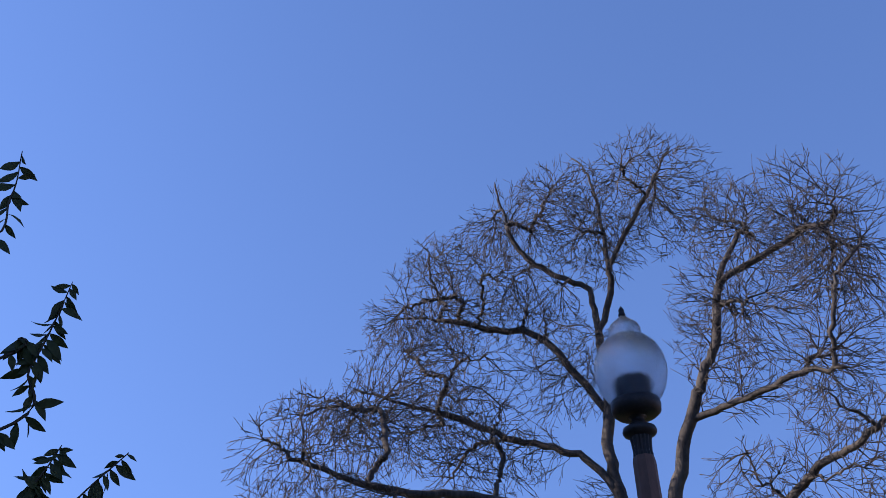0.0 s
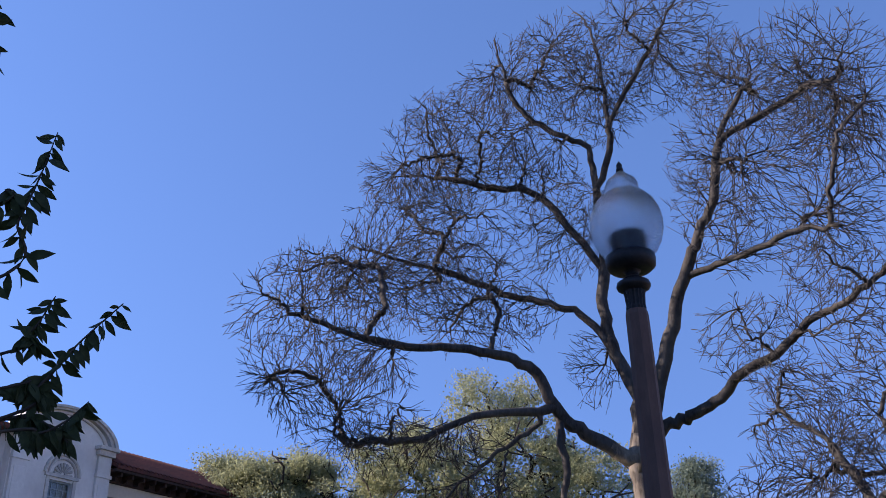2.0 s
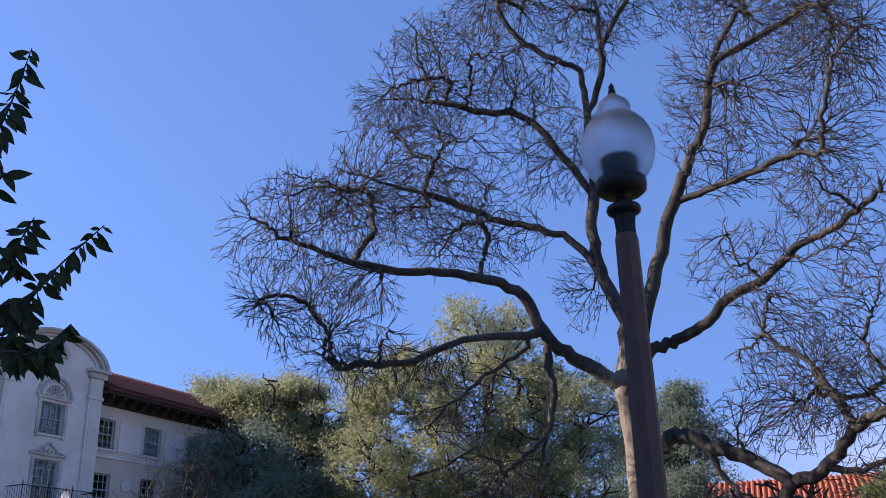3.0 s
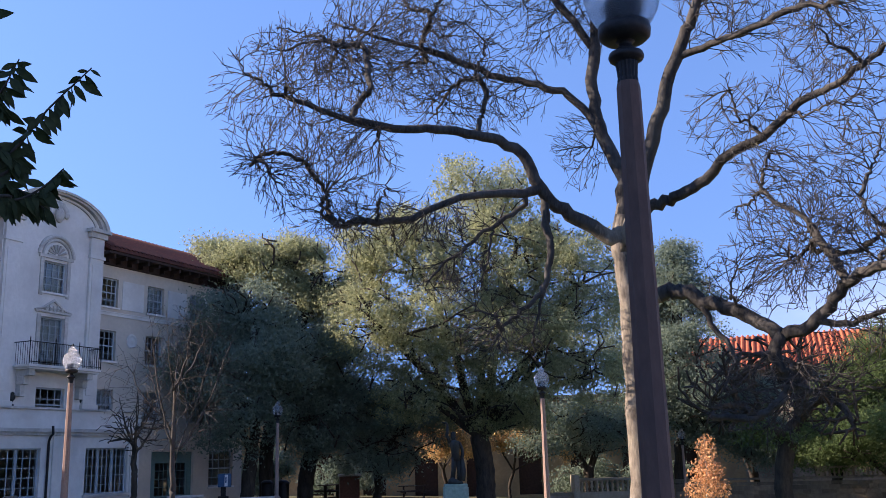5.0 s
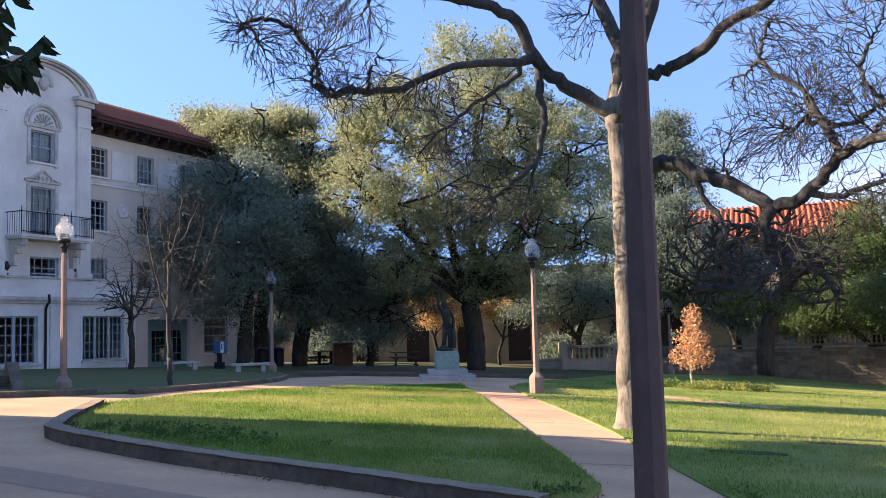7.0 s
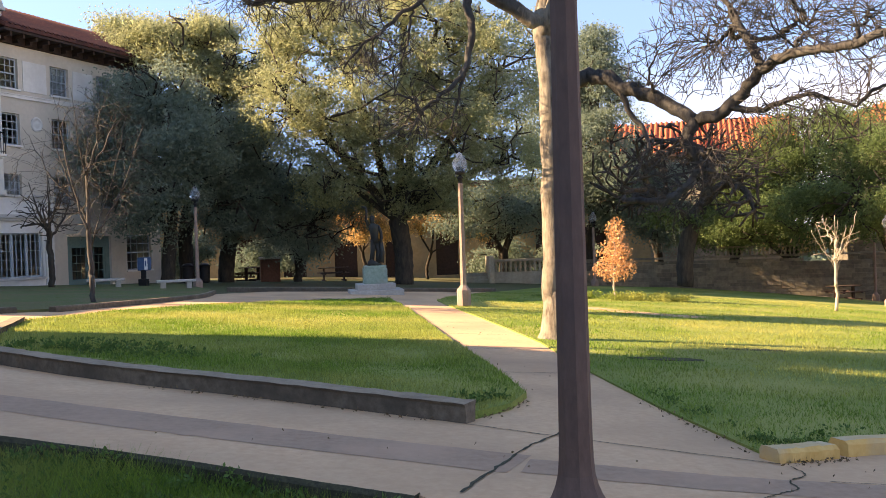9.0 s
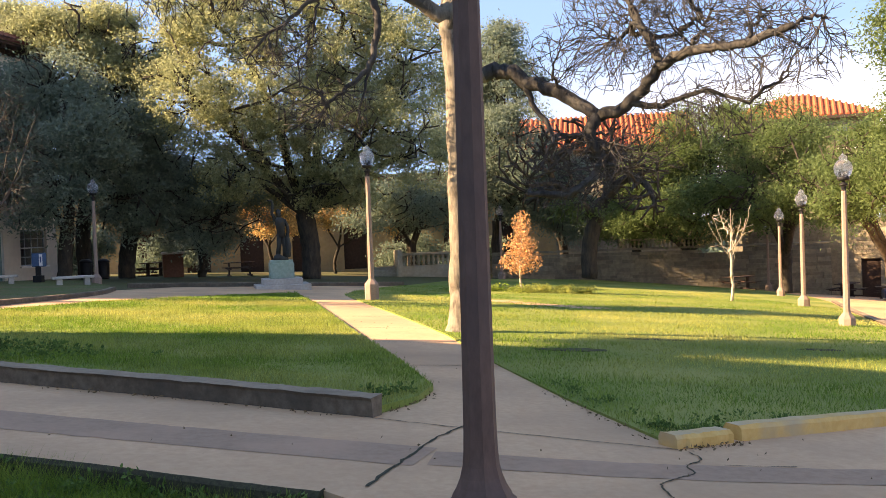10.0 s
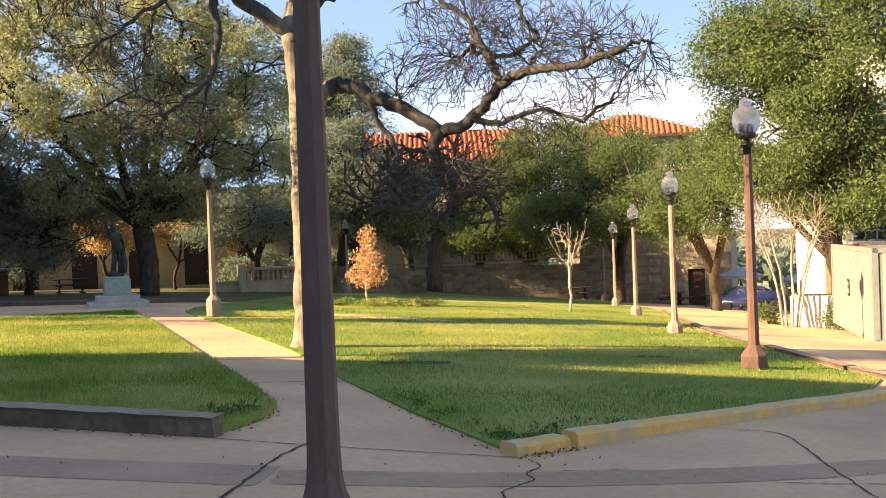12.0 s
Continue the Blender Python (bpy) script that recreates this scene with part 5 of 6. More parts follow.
leafy_tree((26.6, 55.0), [(27.67, 53.24, 6.91, 2.9, 2.2), (25.02, 54.54, 5.6, 2.6, 1.8), (25.33, 52.17, 1.87, 3.5, 1.8), (22.75, 53.35, 1.63, 2.1, 1.4), (29.3, 57.0, 4.9, 2.0, 1.6), (30.2, 57.0, 3.2, 2.0, 1.5), (30.8, 57.5, 1.2, 1.8, 1.2)], 28, MIDLEAF, 2600, 24, 0.15, "olive-green oak above the stone wall", 0.35, OAKBARK)
leafy_tree((30.5, 50.5), [(28.72, 48.07, 5.7, 3.4, 2.0), (26.99, 47.92, 2.71, 3.3, 2.0), (29.23, 45.4, 2.88, 2.6, 1.9)], 29, MIDLEAF, 2600, 24, 0.15, "spreading oak behind the lamp row", 0.35, OAKBARK)
leafy_tree((30.6, 41.0), [(27.86, 39.09, 4.04, 2.3, 2.0), (27.13, 39.6, 2.09, 1.7, 1.4), (27.92, 36.56, 2.77, 1.9, 1.6)], 30, MIDLEAF, 1900, 24, 0.13, "sunlit broad-leaved tree beside the drive", 0.3, OAKBARK)
leafy_tree((26.6, 27.5), [(22.72, 26.62, 7.59, 2.4, 2.2), (23.21, 23.46, 7.52, 2.0, 2.2), (23.22, 24.83, 4.76, 2.3, 1.7), (23.56, 27.22, 3.41, 2.3, 1.6), (24.19, 23.9, 3.14, 1.5, 1.7), (23.3, 30.02, 4.97, 1.1, 1.6), (24.1, 25.38, 1.88, 1.4, 0.8)], 31, MIDLEAF, 5200, 26, 0.13, "large dense evergreen beside the drive, sunlit", 0.35, OAKBARK, radius=0.6, wood_n=600)
leafy_tree((0.4, 61.5), [(-0.3, 60.0, 2.9, 1.0, 1.3), (0.9, 60.0, 3.4, 1.2, 0.9), (1.5, 60.0, 2.0, 0.6, 0.8)], 32, GOLDLEAF, 900, 22, 0.16, "small tree with sunlit golden leaves", 0.12, OAKBARK, radius=0.5, wood_n=120)
leafy_tree((4.4, 61.2), [(4.6, 59.9, 2.75, 1.4, 0.6), (3.7, 59.9, 2.3, 0.6, 0.5), (8.1, 60.2, 1.6, 0.4, 0.8)], 38, GOLDLEAF, 420, 22, 0.16, "low spreading tree with sunlit golden leaves", 0.1, OAKBARK, radius=0.4, wood_n=120)
leafy_tree((26.8, 57.5), [(27.03, 55.8, 0.5, 2.3, 0.5), (29.39, 54.59, 1.04, 1.5, 0.8)], 33, GOLDLEAF, 160, 20, 0.2, "yellowed shrub behind the balustrade", 0.1, OAKBARK, radius=0.4, wood_n=80)
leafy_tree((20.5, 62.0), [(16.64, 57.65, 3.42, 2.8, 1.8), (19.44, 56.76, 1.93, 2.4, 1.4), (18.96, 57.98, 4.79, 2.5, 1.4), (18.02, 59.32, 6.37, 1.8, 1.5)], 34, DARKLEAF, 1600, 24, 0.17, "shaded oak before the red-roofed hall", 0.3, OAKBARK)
leafy_tree((25.0, 60.5), [(23.7, 55.12, 3.14, 3.0, 2.0), (25.51, 54.31, 5.06, 2.0, 1.7), (22.14, 55.76, 1.5, 2.0, 1.4)], 35, MIDLEAF, 2000, 24, 0.16, "half-lit oak above the retaining wall", 0.3, OAKBARK)
for k, (hx, hy, hw) in enumerate(((-6.0, 60.5, 2.6), (9.5, 62.5, 2.2), (14.0, 63.5, 2.4), (-11.0, 57.5, 2.0))):
    hz = ground_z(hx, hy)
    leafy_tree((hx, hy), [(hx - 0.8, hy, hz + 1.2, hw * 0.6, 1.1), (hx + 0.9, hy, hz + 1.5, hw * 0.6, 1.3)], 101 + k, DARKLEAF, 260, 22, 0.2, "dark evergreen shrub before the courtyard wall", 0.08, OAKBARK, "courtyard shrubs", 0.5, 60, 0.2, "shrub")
# two oaks out of view, added to cast broken shadows on the lawn
leafy_tree((-15.2, 15.0), [(-15.0, 14.9, 10.8, 1.1, 1.3), (-14.4, 14.2, 9.8, 0.9, 0.9), (-15.6, 15.1, 11.8, 0.8, 0.8)], 36, OAKLEAF, 420, 24, 0.22, "unseen tall thin-crowned oak beside the walk, added for lawn shadows", 0.16, OAKBARK, radius=0.6)
leafy_tree((-20.4, 26.2), [(-20.3, 26.0, 13.6, 1.4, 1.3), (-20.6, 26.6, 15.2, 1.2, 1.1), (-20.0, 25.4, 16.4, 1.0, 0.8)], 37, OAKLEAF, 420, 24, 0.22, "unseen tall thin-crowned oak behind the walk, added for lawn shadows", 0.2, OAKBARK, radius=0.6)
wr = np.random.default_rng(9)
wa, wd = np.radians(wr.uniform(-35, 75, 16000)), wr.uniform(105, 125, 16000)
wp = np.stack([np.sin(wa) * wd, np.cos(wa) * wd, np.zeros(16000)], 1)
wh = np.array([6 + 4 * noise.noise((a * 9, 0, 3)) for a in wa])
wp[:, 2] = np.array([ground_z(a, b) for a, b in wp[:, :2]]) + wr.random(16000) * wh
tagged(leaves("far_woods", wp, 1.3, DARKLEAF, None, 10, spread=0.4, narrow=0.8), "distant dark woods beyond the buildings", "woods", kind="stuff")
# the twisted oak
tw = thing("tree", Matrix.Identity(4), "twisted dark oak with nearly bare crooked limbs", "tree", "trees on the quad")
twl = [[(17.58, 48.94, -1.58), (17.6, 48.93, 0.07), (18.04, 48.77, 1.83), (18.64, 48.55, 3.0)]]
twl.append([(18.04, 48.77, 1.83), (16.57, 48.23, 2.74), (15.24, 47.62, 3.63), (13.61, 47.07, 3.5)])
twl.append([(18.35, 48.66, 2.56), (19.4, 47.71, 3.82), (20.18, 46.84, 3.46), (20.19, 45.74, 2.29)])
twl.append([(18.64, 48.55, 3.0), (18.87, 48.46, 4.78), (18.15, 48.73, 6.02), (16.28, 49.39, 6.44)])
P, par = grow(twl, [(15.04, 47.68, 4.81, 3.2, 1.8), (19.23, 47.24, 4.09, 2.6, 1.7), (17.62, 48.92, 6.05, 3.3, 1.5), (15.2, 47.64, 2.76, 2.3, 0.9), (19.72, 45.95, 2.3, 1.4, 1.1)], 420, 41, 0.45, 0.6)
R = radii_of(par, 0.02, 2.4)
wood("tree", P, par, np.maximum(R * 0.46 / R[0], 0.026), tw, OAKBARK, OAKBARK, 0.05)
leaves("leaves", clumps([(15.9, 47.4, 2.15, 0.8, 0.8), (18.71, 48.52, 2.11, 1.2, 0.7)], 90, 22, 0.45, 42), 0.2, MIDLEAF, tw, 43, spread=0.08)


# ---- small trees ----
def small_tree(base, top, lobes, n, seed, bark, label, r, tip=0.008, leaf=None, leaf_n=0, leaf_size=0.1, straight=True, step=0.25):
    root = thing("tree", Matrix.Identity(4), label, "young tree", "young trees")
    b = (base[0], base[1], base[2] - 0.1)
    mid = (base[0] + (top[0] - base[0]) * 0.4, base[1] + (top[1] - base[1]) * 0.4, base[2] + (top[2] - base[2]) * 0.45)
    P, par = grow([[b, mid, (top[0], top[1], base[2] + (top[2] - base[2]) * 0.85)]], lobes, n, seed, step, 1.6)
    R = radii_of(par, tip, 2.1)
    wood("tree", P, par, np.maximum(R * r / R[0], tip), root, bark, bark, 0.03)
    if leaf:
        leaves("leaves", scatter(lobes, leaf_n, np.random.default_rng(seed), 0.1), leaf_size, leaf, root, seed + 1, droop=0.6, narrow=0.6, spread=0.05)
    return root


def fan_tree(base, fork, tops, lobes, n, seed, bark, label, r, tip, step=0.25):
    """A young bare tree: a straight stem and rising limbs that spread like a fan."""
    root = thing("tree", Matrix.Identity(4), label, "young tree", "young trees")
    rnd = random.Random(seed)
    x, y, z = base
    limbs = [[(x, y, z - 0.1), (x + 0.03, y, z + fork * 0.5), (x, y, z + fork), (x + 0.04, y, z + tops * 0.9)]]
    for k in range(9):
        a, t = k * 2.4 + rnd.uniform(-0.3, 0.3), rnd.uniform(0.0, 0.75)
        s = Vector((x, y, z + fork + (tops - fork) * t * 0.6))
        w = lobes[0][3] * rnd.uniform(0.5, 0.95) * (1 - 0.5 * t)
        e = Vector((x + w * math.cos(a), y + w * math.sin(a), s.z + (z + tops - s.z) * rnd.uniform(0.5, 0.9)))
        limbs.append([s, s.lerp(e, 0.45) + Vector((0.12 * math.cos(a) * w, 0.12 * math.sin(a) * w, -0.05)), e])
    P, par = grow(limbs, lobes, n, seed, step, 1.0)
    R = radii_of(par, tip, 2.2)
    wood("tree", P, par, np.maximum(R * r / R[0], tip), root, bark, bark, 0.03)


small_tree((9.9, 35.65, -1.17), (10.0, 35.63, 2.0), [(9.93, 35.6, 0.1, 0.9, 0.55), (9.98, 35.6, 0.75, 0.65, 0.5), (10.0, 35.6, 1.55, 0.38, 0.5)], 130, 51, PALEBARK, "young oak with dry copper leaves and pale trunk", 0.05, 0.006, COPPER, 1700, 0.12)
fan_tree((17.5, 32.8, -1.62), 1.3, 3.85, [(17.5, 32.8, 0.9, 1.05, 1.0)], 40, 52, PALEBARK, "young bare tree with pale upright branches", 0.06, 0.010)
fan_tree((-12.9, 40.0, 0.0), 1.6, 4.9, [(-12.9, 40.0, 3.0, 1.6, 1.3)], 150, 53, OAKBARK, "small bare dark tree before the terrace", 0.13, 0.009)
fan_tree((-7.07, 25.0, 0.05), 1.3, 6.0, [(-7.1, 25.0, 3.4, 2.0, 1.7), (-6.7, 25.0, 4.9, 1.3, 1.0)], 1500, 54, TWIG, "slender bare tree with fine rising twigs", 0.07, 0.0042)
mz = ground_z(22.4, 25.9)
myr = thing("tree", Matrix.Identity(4), "bare crape myrtle with many pale stems", "tree", "young trees")
rm = random.Random(6)
stems = []
for k in range(9):
    a = 2 * math.pi * k / 9
    stems.append([(22.4 + 0.25 * math.cos(a), 25.9 + 0.25 * math.sin(a), mz - 0.1), (22.4 + 0.5 * math.cos(a), 25.9 + 0.5 * math.sin(a), mz + 1.6), (22.4 + rm.uniform(0.8, 1.3) * math.cos(a), 25.9 + rm.uniform(0.8, 1.3) * math.sin(a), mz + rm.uniform(3.0, 3.8))])
for k, s in enumerate(stems):
    P, par = grow([s], [(s[2][0], s[2][1], mz + 3.6, 0.8, 1.2)], 110, 60 + k, 0.25, 1.2)
    R = radii_of(par, 0.008, 2.1)
    wood("tree", P, par, np.maximum(R * 0.035 / R[0], 0.006), myr, PALEBARK, PALEBARK, 0.02)


# ---- leafy branch close to the camera ----
shrub = thing("tree", pose(-0.11, 0, 0.09), "leafy young tree with dark glossy leaves beside the camera", "tree")
v, f = [], []
tube_data([(-3.1, 2.2, ground_z(-3.1, 2.2) - 0.1), (-3.0, 2.3, 1.0), (-2.9, 2.4, 2.2), (-2.7, 2.5, 3.4), (-2.6, 2.6, 4.2)], [0.06, 0.05, 0.04, 0.025, 0.012], 8, v, f)
mesh_object("trunk", v, f, OAKBARK, shrub, "", True)


def leaf_mesh(seed):
    rnd = random.Random(seed)
    bend, fold = rnd.uniform(0.1, 0.3), rnd.uniform(0.1, 0.25)
    v, f = [], []
    for i, w in enumerate((0.0, 0.11, 0.18, 0.17, 0.10, 0.0)):
        t = i / 5
        z = -bend * t * t
        v += [(t, -w, z + fold * w + rnd.uniform(-0.02, 0.02)), (t, 0, z), (t, w, z + fold * w + rnd.uniform(-0.02, 0.02))]
    for i in range(5):
        a = 3 * i
        f += [(a, a + 1, a + 4, a + 3), (a + 1, a + 2, a + 5, a + 4)]
    me = bpy.data.meshes.new("leaf")
    me.from_pydata(v, [], f)
    me.materials.append(NEARLEAF)
    me.polygons.foreach_set("use_smooth", [True] * len(me.polygons))
    return me


LEAF_MESHES = [leaf_mesh(k) for k in range(6)]


def leafy_branch(line, n, size, seed, dense=1.0):
    rnd = random.Random(seed)
    pts = curve_points(line, 8)
    v, f = [], []
    tube_data(pts, [0.006 * (1 - i / len(pts)) + 0.002 for i in range(len(pts))], 6, v, f)
    br = mesh_object("branch", v, f, OAKBARK, shrub, "", True)
    for k in range(n):
        t = (k + rnd.random()) / n * (len(pts) - 1)
        i = min(int(t), len(pts) - 2)
        p = pts[i].lerp(pts[i + 1], t - i)
        d = (pts[i + 1] - pts[i]).normalized()
        side = d.cross(Vector((0.2, -1, 0.3))).normalized() * (1 if k % 2 else -1) + Vector((0, rnd.uniform(-0.5, 0.5), 0))
        way = (d * rnd.uniform(0.2, 0.7) + side.normalized() * rnd.uniform(0.25, 0.7) + Vector((0, 0, -0.5 - 0.8 * rnd.random()))).normalized()
        ob = new("leaf", LEAF_MESHES[rnd.randrange(6)])
        s = size * rnd.uniform(0.75, 1.25) * (0.7 if t > len(pts) - 2.5 else 1)
        ob.matrix_basis = Matrix.Translation(p) @ way.to_track_quat("X", "Y").to_matrix().to_4x4() @ pose(0, 0, 0, rnd.uniform(-55, 55)) @ Matrix.Diagonal((s, s, s, 1))
        ob.parent = br


leafy_branch([(-2.7, 2.5, 3.4)] + [(-1.85, 2.85, 3.65), (-1.77, 2.9, 3.94), (-1.78, 2.9, 4.2)], 24, 0.1, 1)
leafy_branch([(-2.9, 2.4, 2.2)] + [(-1.63, 2.98, 2.88), (-1.56, 3.02, 3.17), (-1.52, 3.04, 3.37), (-1.49, 3.06, 3.6)], 58, 0.09, 2)
leafy_branch([(-2.9, 2.4, 2.0)] + [(-1.57, 3.02, 2.61), (-1.46, 3.07, 2.72), (-1.4, 3.1, 2.88)], 56, 0.082, 3)
leafy_branch([(-2.95, 2.35, 1.8)] + [(-1.56, 3.02, 2.36), (-1.4, 3.1, 2.53), (-1.3, 3.14, 2.7), (-1.17, 3.19, 2.88)], 60, 0.082, 4)
leafy_branch([(-2.95, 2.35, 1.9)] + [(-1.51, 2.93, 2.3), (-1.35, 3.01, 2.32), (-1.27, 3.05, 2.37), (-1.2, 3.07, 2.45)], 70, 0.08, 5)
leafy_branch([(-2.95, 2.35, 1.9)] + [(-1.55, 3.03, 2.37), (-1.44, 3.08, 2.4), (-1.37, 3.11, 2.39), (-1.25, 3.06, 2.3)], 76, 0.08, 6)
leafy_branch([(-2.9, 2.4, 2.0)] + [(-1.57, 3.02, 2.48), (-1.45, 3.08, 2.53), (-1.37, 3.11, 2.49)], 70, 0.085, 7)
leafy_branch([(-2.9, 2.4, 2.2)] + [(-1.7, 2.94, 3.15), (-1.62, 2.99, 3.29), (-1.59, 3.01, 3.28)], 40, 0.088, 8)


# ---- statue, benches, bins, kiosk ----
px_, py_ = 0.52, 35.2
pz = ground_z(px_, py_)
plinth = thing("plinth", pose(px_, py_, pz, 0, 0, 4), "stepped granite plinth, green-stained above", "plinth")
part("step", boxed((-1.0, 1.0, -0.9, 0.9, -0.1, 0.18), bevel=0.02), GRANITE, plinth)
part("step", boxed((-0.72, 0.72, -0.66, 0.66, 0.18, 0.40), bevel=0.02), GRANITE, plinth)
part("block", boxed((-0.44, 0.44, -0.42, 0.42, 0.40, 0.98), (-0.41, 0.41, -0.39, 0.39, 0.98, 1.08), bevel=0.02), PATINA, plinth, "green-stained granite block")
v, f = [], []
tube_data([(0.0, 0.0, 0.0), (0.0, 0.0, 0.12), (0.02, 0.0, 0.16)], [0.30, 0.27, 0.2], 12, v, f)
tube_data([(-0.12, 0.0, 0.1), (-0.1, 0.02, 0.5), (-0.05, 0.0, 0.95)], [0.10, 0.09, 0.12], 8, v, f)
tube_data([(0.14, -0.06, 0.1), (0.12, -0.02, 0.5), (0.05, 0.0, 0.95)], [0.10, 0.09, 0.12], 8, v, f)
tube_data([(0.0, 0.0, 0.85), (0.0, 0.0, 1.1), (0.01, 0.0, 1.35), (0.0, 0.0, 1.52), (0.0, 0.0, 1.6)], [0.17, 0.14, 0.19, 0.19, 0.07], 10, v, f)
tube_data([(0.0, 0.0, 1.56), (0.0, 0.0, 1.66), (0.0, -0.02, 1.76), (0.0, 0.0, 1.86), (0.0, 0.0, 1.9)], [0.06, 0.09, 0.105, 0.08, 0.02], 9, v, f)
tube_data([(-0.16, 0.0, 1.5), (-0.24, 0.0, 1.75), (-0.2, 0.0, 2.05), (-0.22, 0.0, 2.2)], [0.075, 0.06, 0.045, 0.03], 7, v, f)
tube_data([(-0.2, 0.0, 2.2), (-0.38, 0.0, 2.24)], [0.035, 0.03], 6, v, f)
tube_data([(0.17, 0.0, 1.5), (0.27, 0.02, 1.25), (0.24, -0.06, 1.0), (0.22, -0.1, 0.85)], [0.075, 0.06, 0.05, 0.035], 7, v, f)
tube_data([(0.24, -0.1, 0.1), (0.26, -0.08, 0.5), (0.22, -0.04, 1.0)], [0.13, 0.11, 0.05], 7, v, f)
me = bpy.data.meshes.new("statue")
me.from_pydata([tuple(p) for p in v], [], f)
bm = bmesh.new()
bm.from_mesh(me)
for vv in bm.verts:
    vv.co.x += 0.05 * math.sin(vv.co.z * 2.2) + 0.03 * noise.noise(vv.co * 4)
    vv.co.y += 0.06 * noise.noise(vv.co * 5 + Vector((3, 1, 2)))
st = tagged(part("statue", bm, BRONZE, None, "", True), "dark bronze standing statue with one raised arm", "statue")
st.matrix_basis = pose(px_, py_, pz + 1.08, 0, 0, 10)


def bench(x, y, turn, label):
    b = thing("bench", pose(x, y, ground_z(x, y) - 0.1, 0, 0, turn), label, "bench", "stone benches")
    part("seat", boxed((-0.75, 0.75, -0.22, 0.22, 0.40, 0.50), bevel=0.02), GRANITE, b)
    for u in (-0.5, 0.5):
        part("leg", boxed((u - 0.1, u + 0.1, -0.17, 0.17, -0.12, 0.40), (u - 0.14, u + 0.14, -0.2, 0.2, -0.12, 0.03), bevel=0.015), GRANITE, b)
    return b


bench(-7.35, 37.6, 20, "pale stone bench on two legs in shade")
bench(-10.6, 39.6, 20, "pale stone bench beside the lawn")
kio = thing("telephone_kiosk", pose(-9.5, 41.6, ground_z(-9.5, 41.6), 0, 0, -20), "blue and white telephone kiosk on a dark post", "telephone kiosk")
part("post", boxed((-0.1, 0.1, -0.06, 0.06, -0.1, 0.75), (-0.2, 0.2, -0.12, 0.12, -0.1, 0.35), bevel=0.01), BLACK, kio)
part("hood", boxed((-0.26, 0.26, -0.05, 0.22, 0.72, 1.3), bevel=0.03), PHONE, kio, "blue hood")
part("panel", boxed((0.10, 0.24, -0.075, -0.05, 0.76, 1.26)), WHITEPAINT, kio, "white side panel")
part("symbol", boxed((0.14, 0.2, -0.085, -0.076, 0.9, 1.15)), PHONE, kio)
pil = thing("pillar", pose(-5.2, 54.0, ground_z(-5.2, 54.0), 0, 0, 8), "square red-brown brick pillar in shade", "pillar")
part("body", boxed((-0.55, 0.55, -0.5, 0.5, -0.2, 1.25), bevel=0.02), BRICKRED, pil)
part("cap", boxed((-0.62, 0.62, -0.57, 0.57, 1.25, 1.36), bevel=0.02), GRANITE, pil)


def litter_bin(x, y):
    b = thing("litter_bin", pose(x, y, ground_z(x, y)), "dark metal litter bin under the trees", "litter bin", "litter bins")
    part("body", lathe([(0.27, -0.1), (0.3, 0.0), (0.32, 0.8), (0.3, 0.82)], 16), BLACK, b, "", True)
    part("lid", lathe([(0.34, 0.82), (0.34, 0.88), (0.2, 1.0), (0.05, 1.02)], 16), BLACK, b, "", True)


litter_bin(-8.6, 52.0), litter_bin(-9.4, 51.5)


def picnic_table(x, y, turn, group="picnic tables"):
    b = thing("picnic_table", pose(x, y, ground_z(x, y), 0, 0, turn), "weathered timber picnic table with benches", "picnic table", group)
    for k in range(4):
        part("top_board", boxed((-0.9, 0.9, -0.37 + k * 0.19, -0.2 + k * 0.19, 0.72, 0.76), bevel=0.006), SOFFIT, b)
    for s in (-1, 1):
        part("bench_board", boxed((-0.9, 0.9, s * 0.72 - 0.13, s * 0.72 + 0.13, 0.42, 0.46), bevel=0.006), SOFFIT, b)
        part("frame", boxed((s * 0.6 - 0.04, s * 0.6 + 0.04, -0.8, 0.8, 0.34, 0.42), (s * 0.6 - 0.04, s * 0.6 + 0.04, -0.1, 0.1, -0.05, 0.72), (s * 0.6 - 0.05, s * 0.6 + 0.05, -0.7, 0.7, -0.05, 0.04)), SOFFIT, b)


for x, y, a in ((-1.6, 55.5, 10), (-6.5, 56.5, 60), (33.5, 49.0, 30), (35.0, 47.0, -40), (27.5, 50.6, 10)):
    picnic_table(x, y, a)
# stair at the edge of the lawn
stair = thing("stair", pose(-9.7, 20.9, ground_z(-9.7, 20.9) - 0.32, 0, 0, 30), "short dark concrete stair with sloping side wall", "stair")
for k in range(5):
    part("step", boxed((-1.5, 0.3, 0.3 * k, 0.3 * k + 1.7 - 0.3 * k, 0.13 * k - 0.1, 0.13 * k + 0.13), bevel=0.01), KERB, stair)
bm = bmesh.new()
q = [(0.3, -0.3, -0.2), (0.3, 1.9, -0.2), (0.3, 1.9, 0.95), (0.3, 1.5, 0.95), (0.3, -0.3, 0.22)]
a = [bm.verts.new(p) for p in q]
b = [bm.verts.new((p[0] + 0.25, p[1], p[2])) for p in q]
bm.faces.new(a), bm.faces.new(b[::-1])
for i in range(5):
    bm.faces.new((a[i], a[(i + 1) % 5], b[(i + 1) % 5], b[i]))
part("side_wall", bm, KERB, stair, "sloping dark side wall")


# ---- container, planter, car, umbrellas beside the drive ----
cz = ground_z(20.2, 20.5)
con = thing("container", pose(19.2, 19.0, cz, 0, 0, 56.3), "grey-green corrugated steel shipping container", "container")


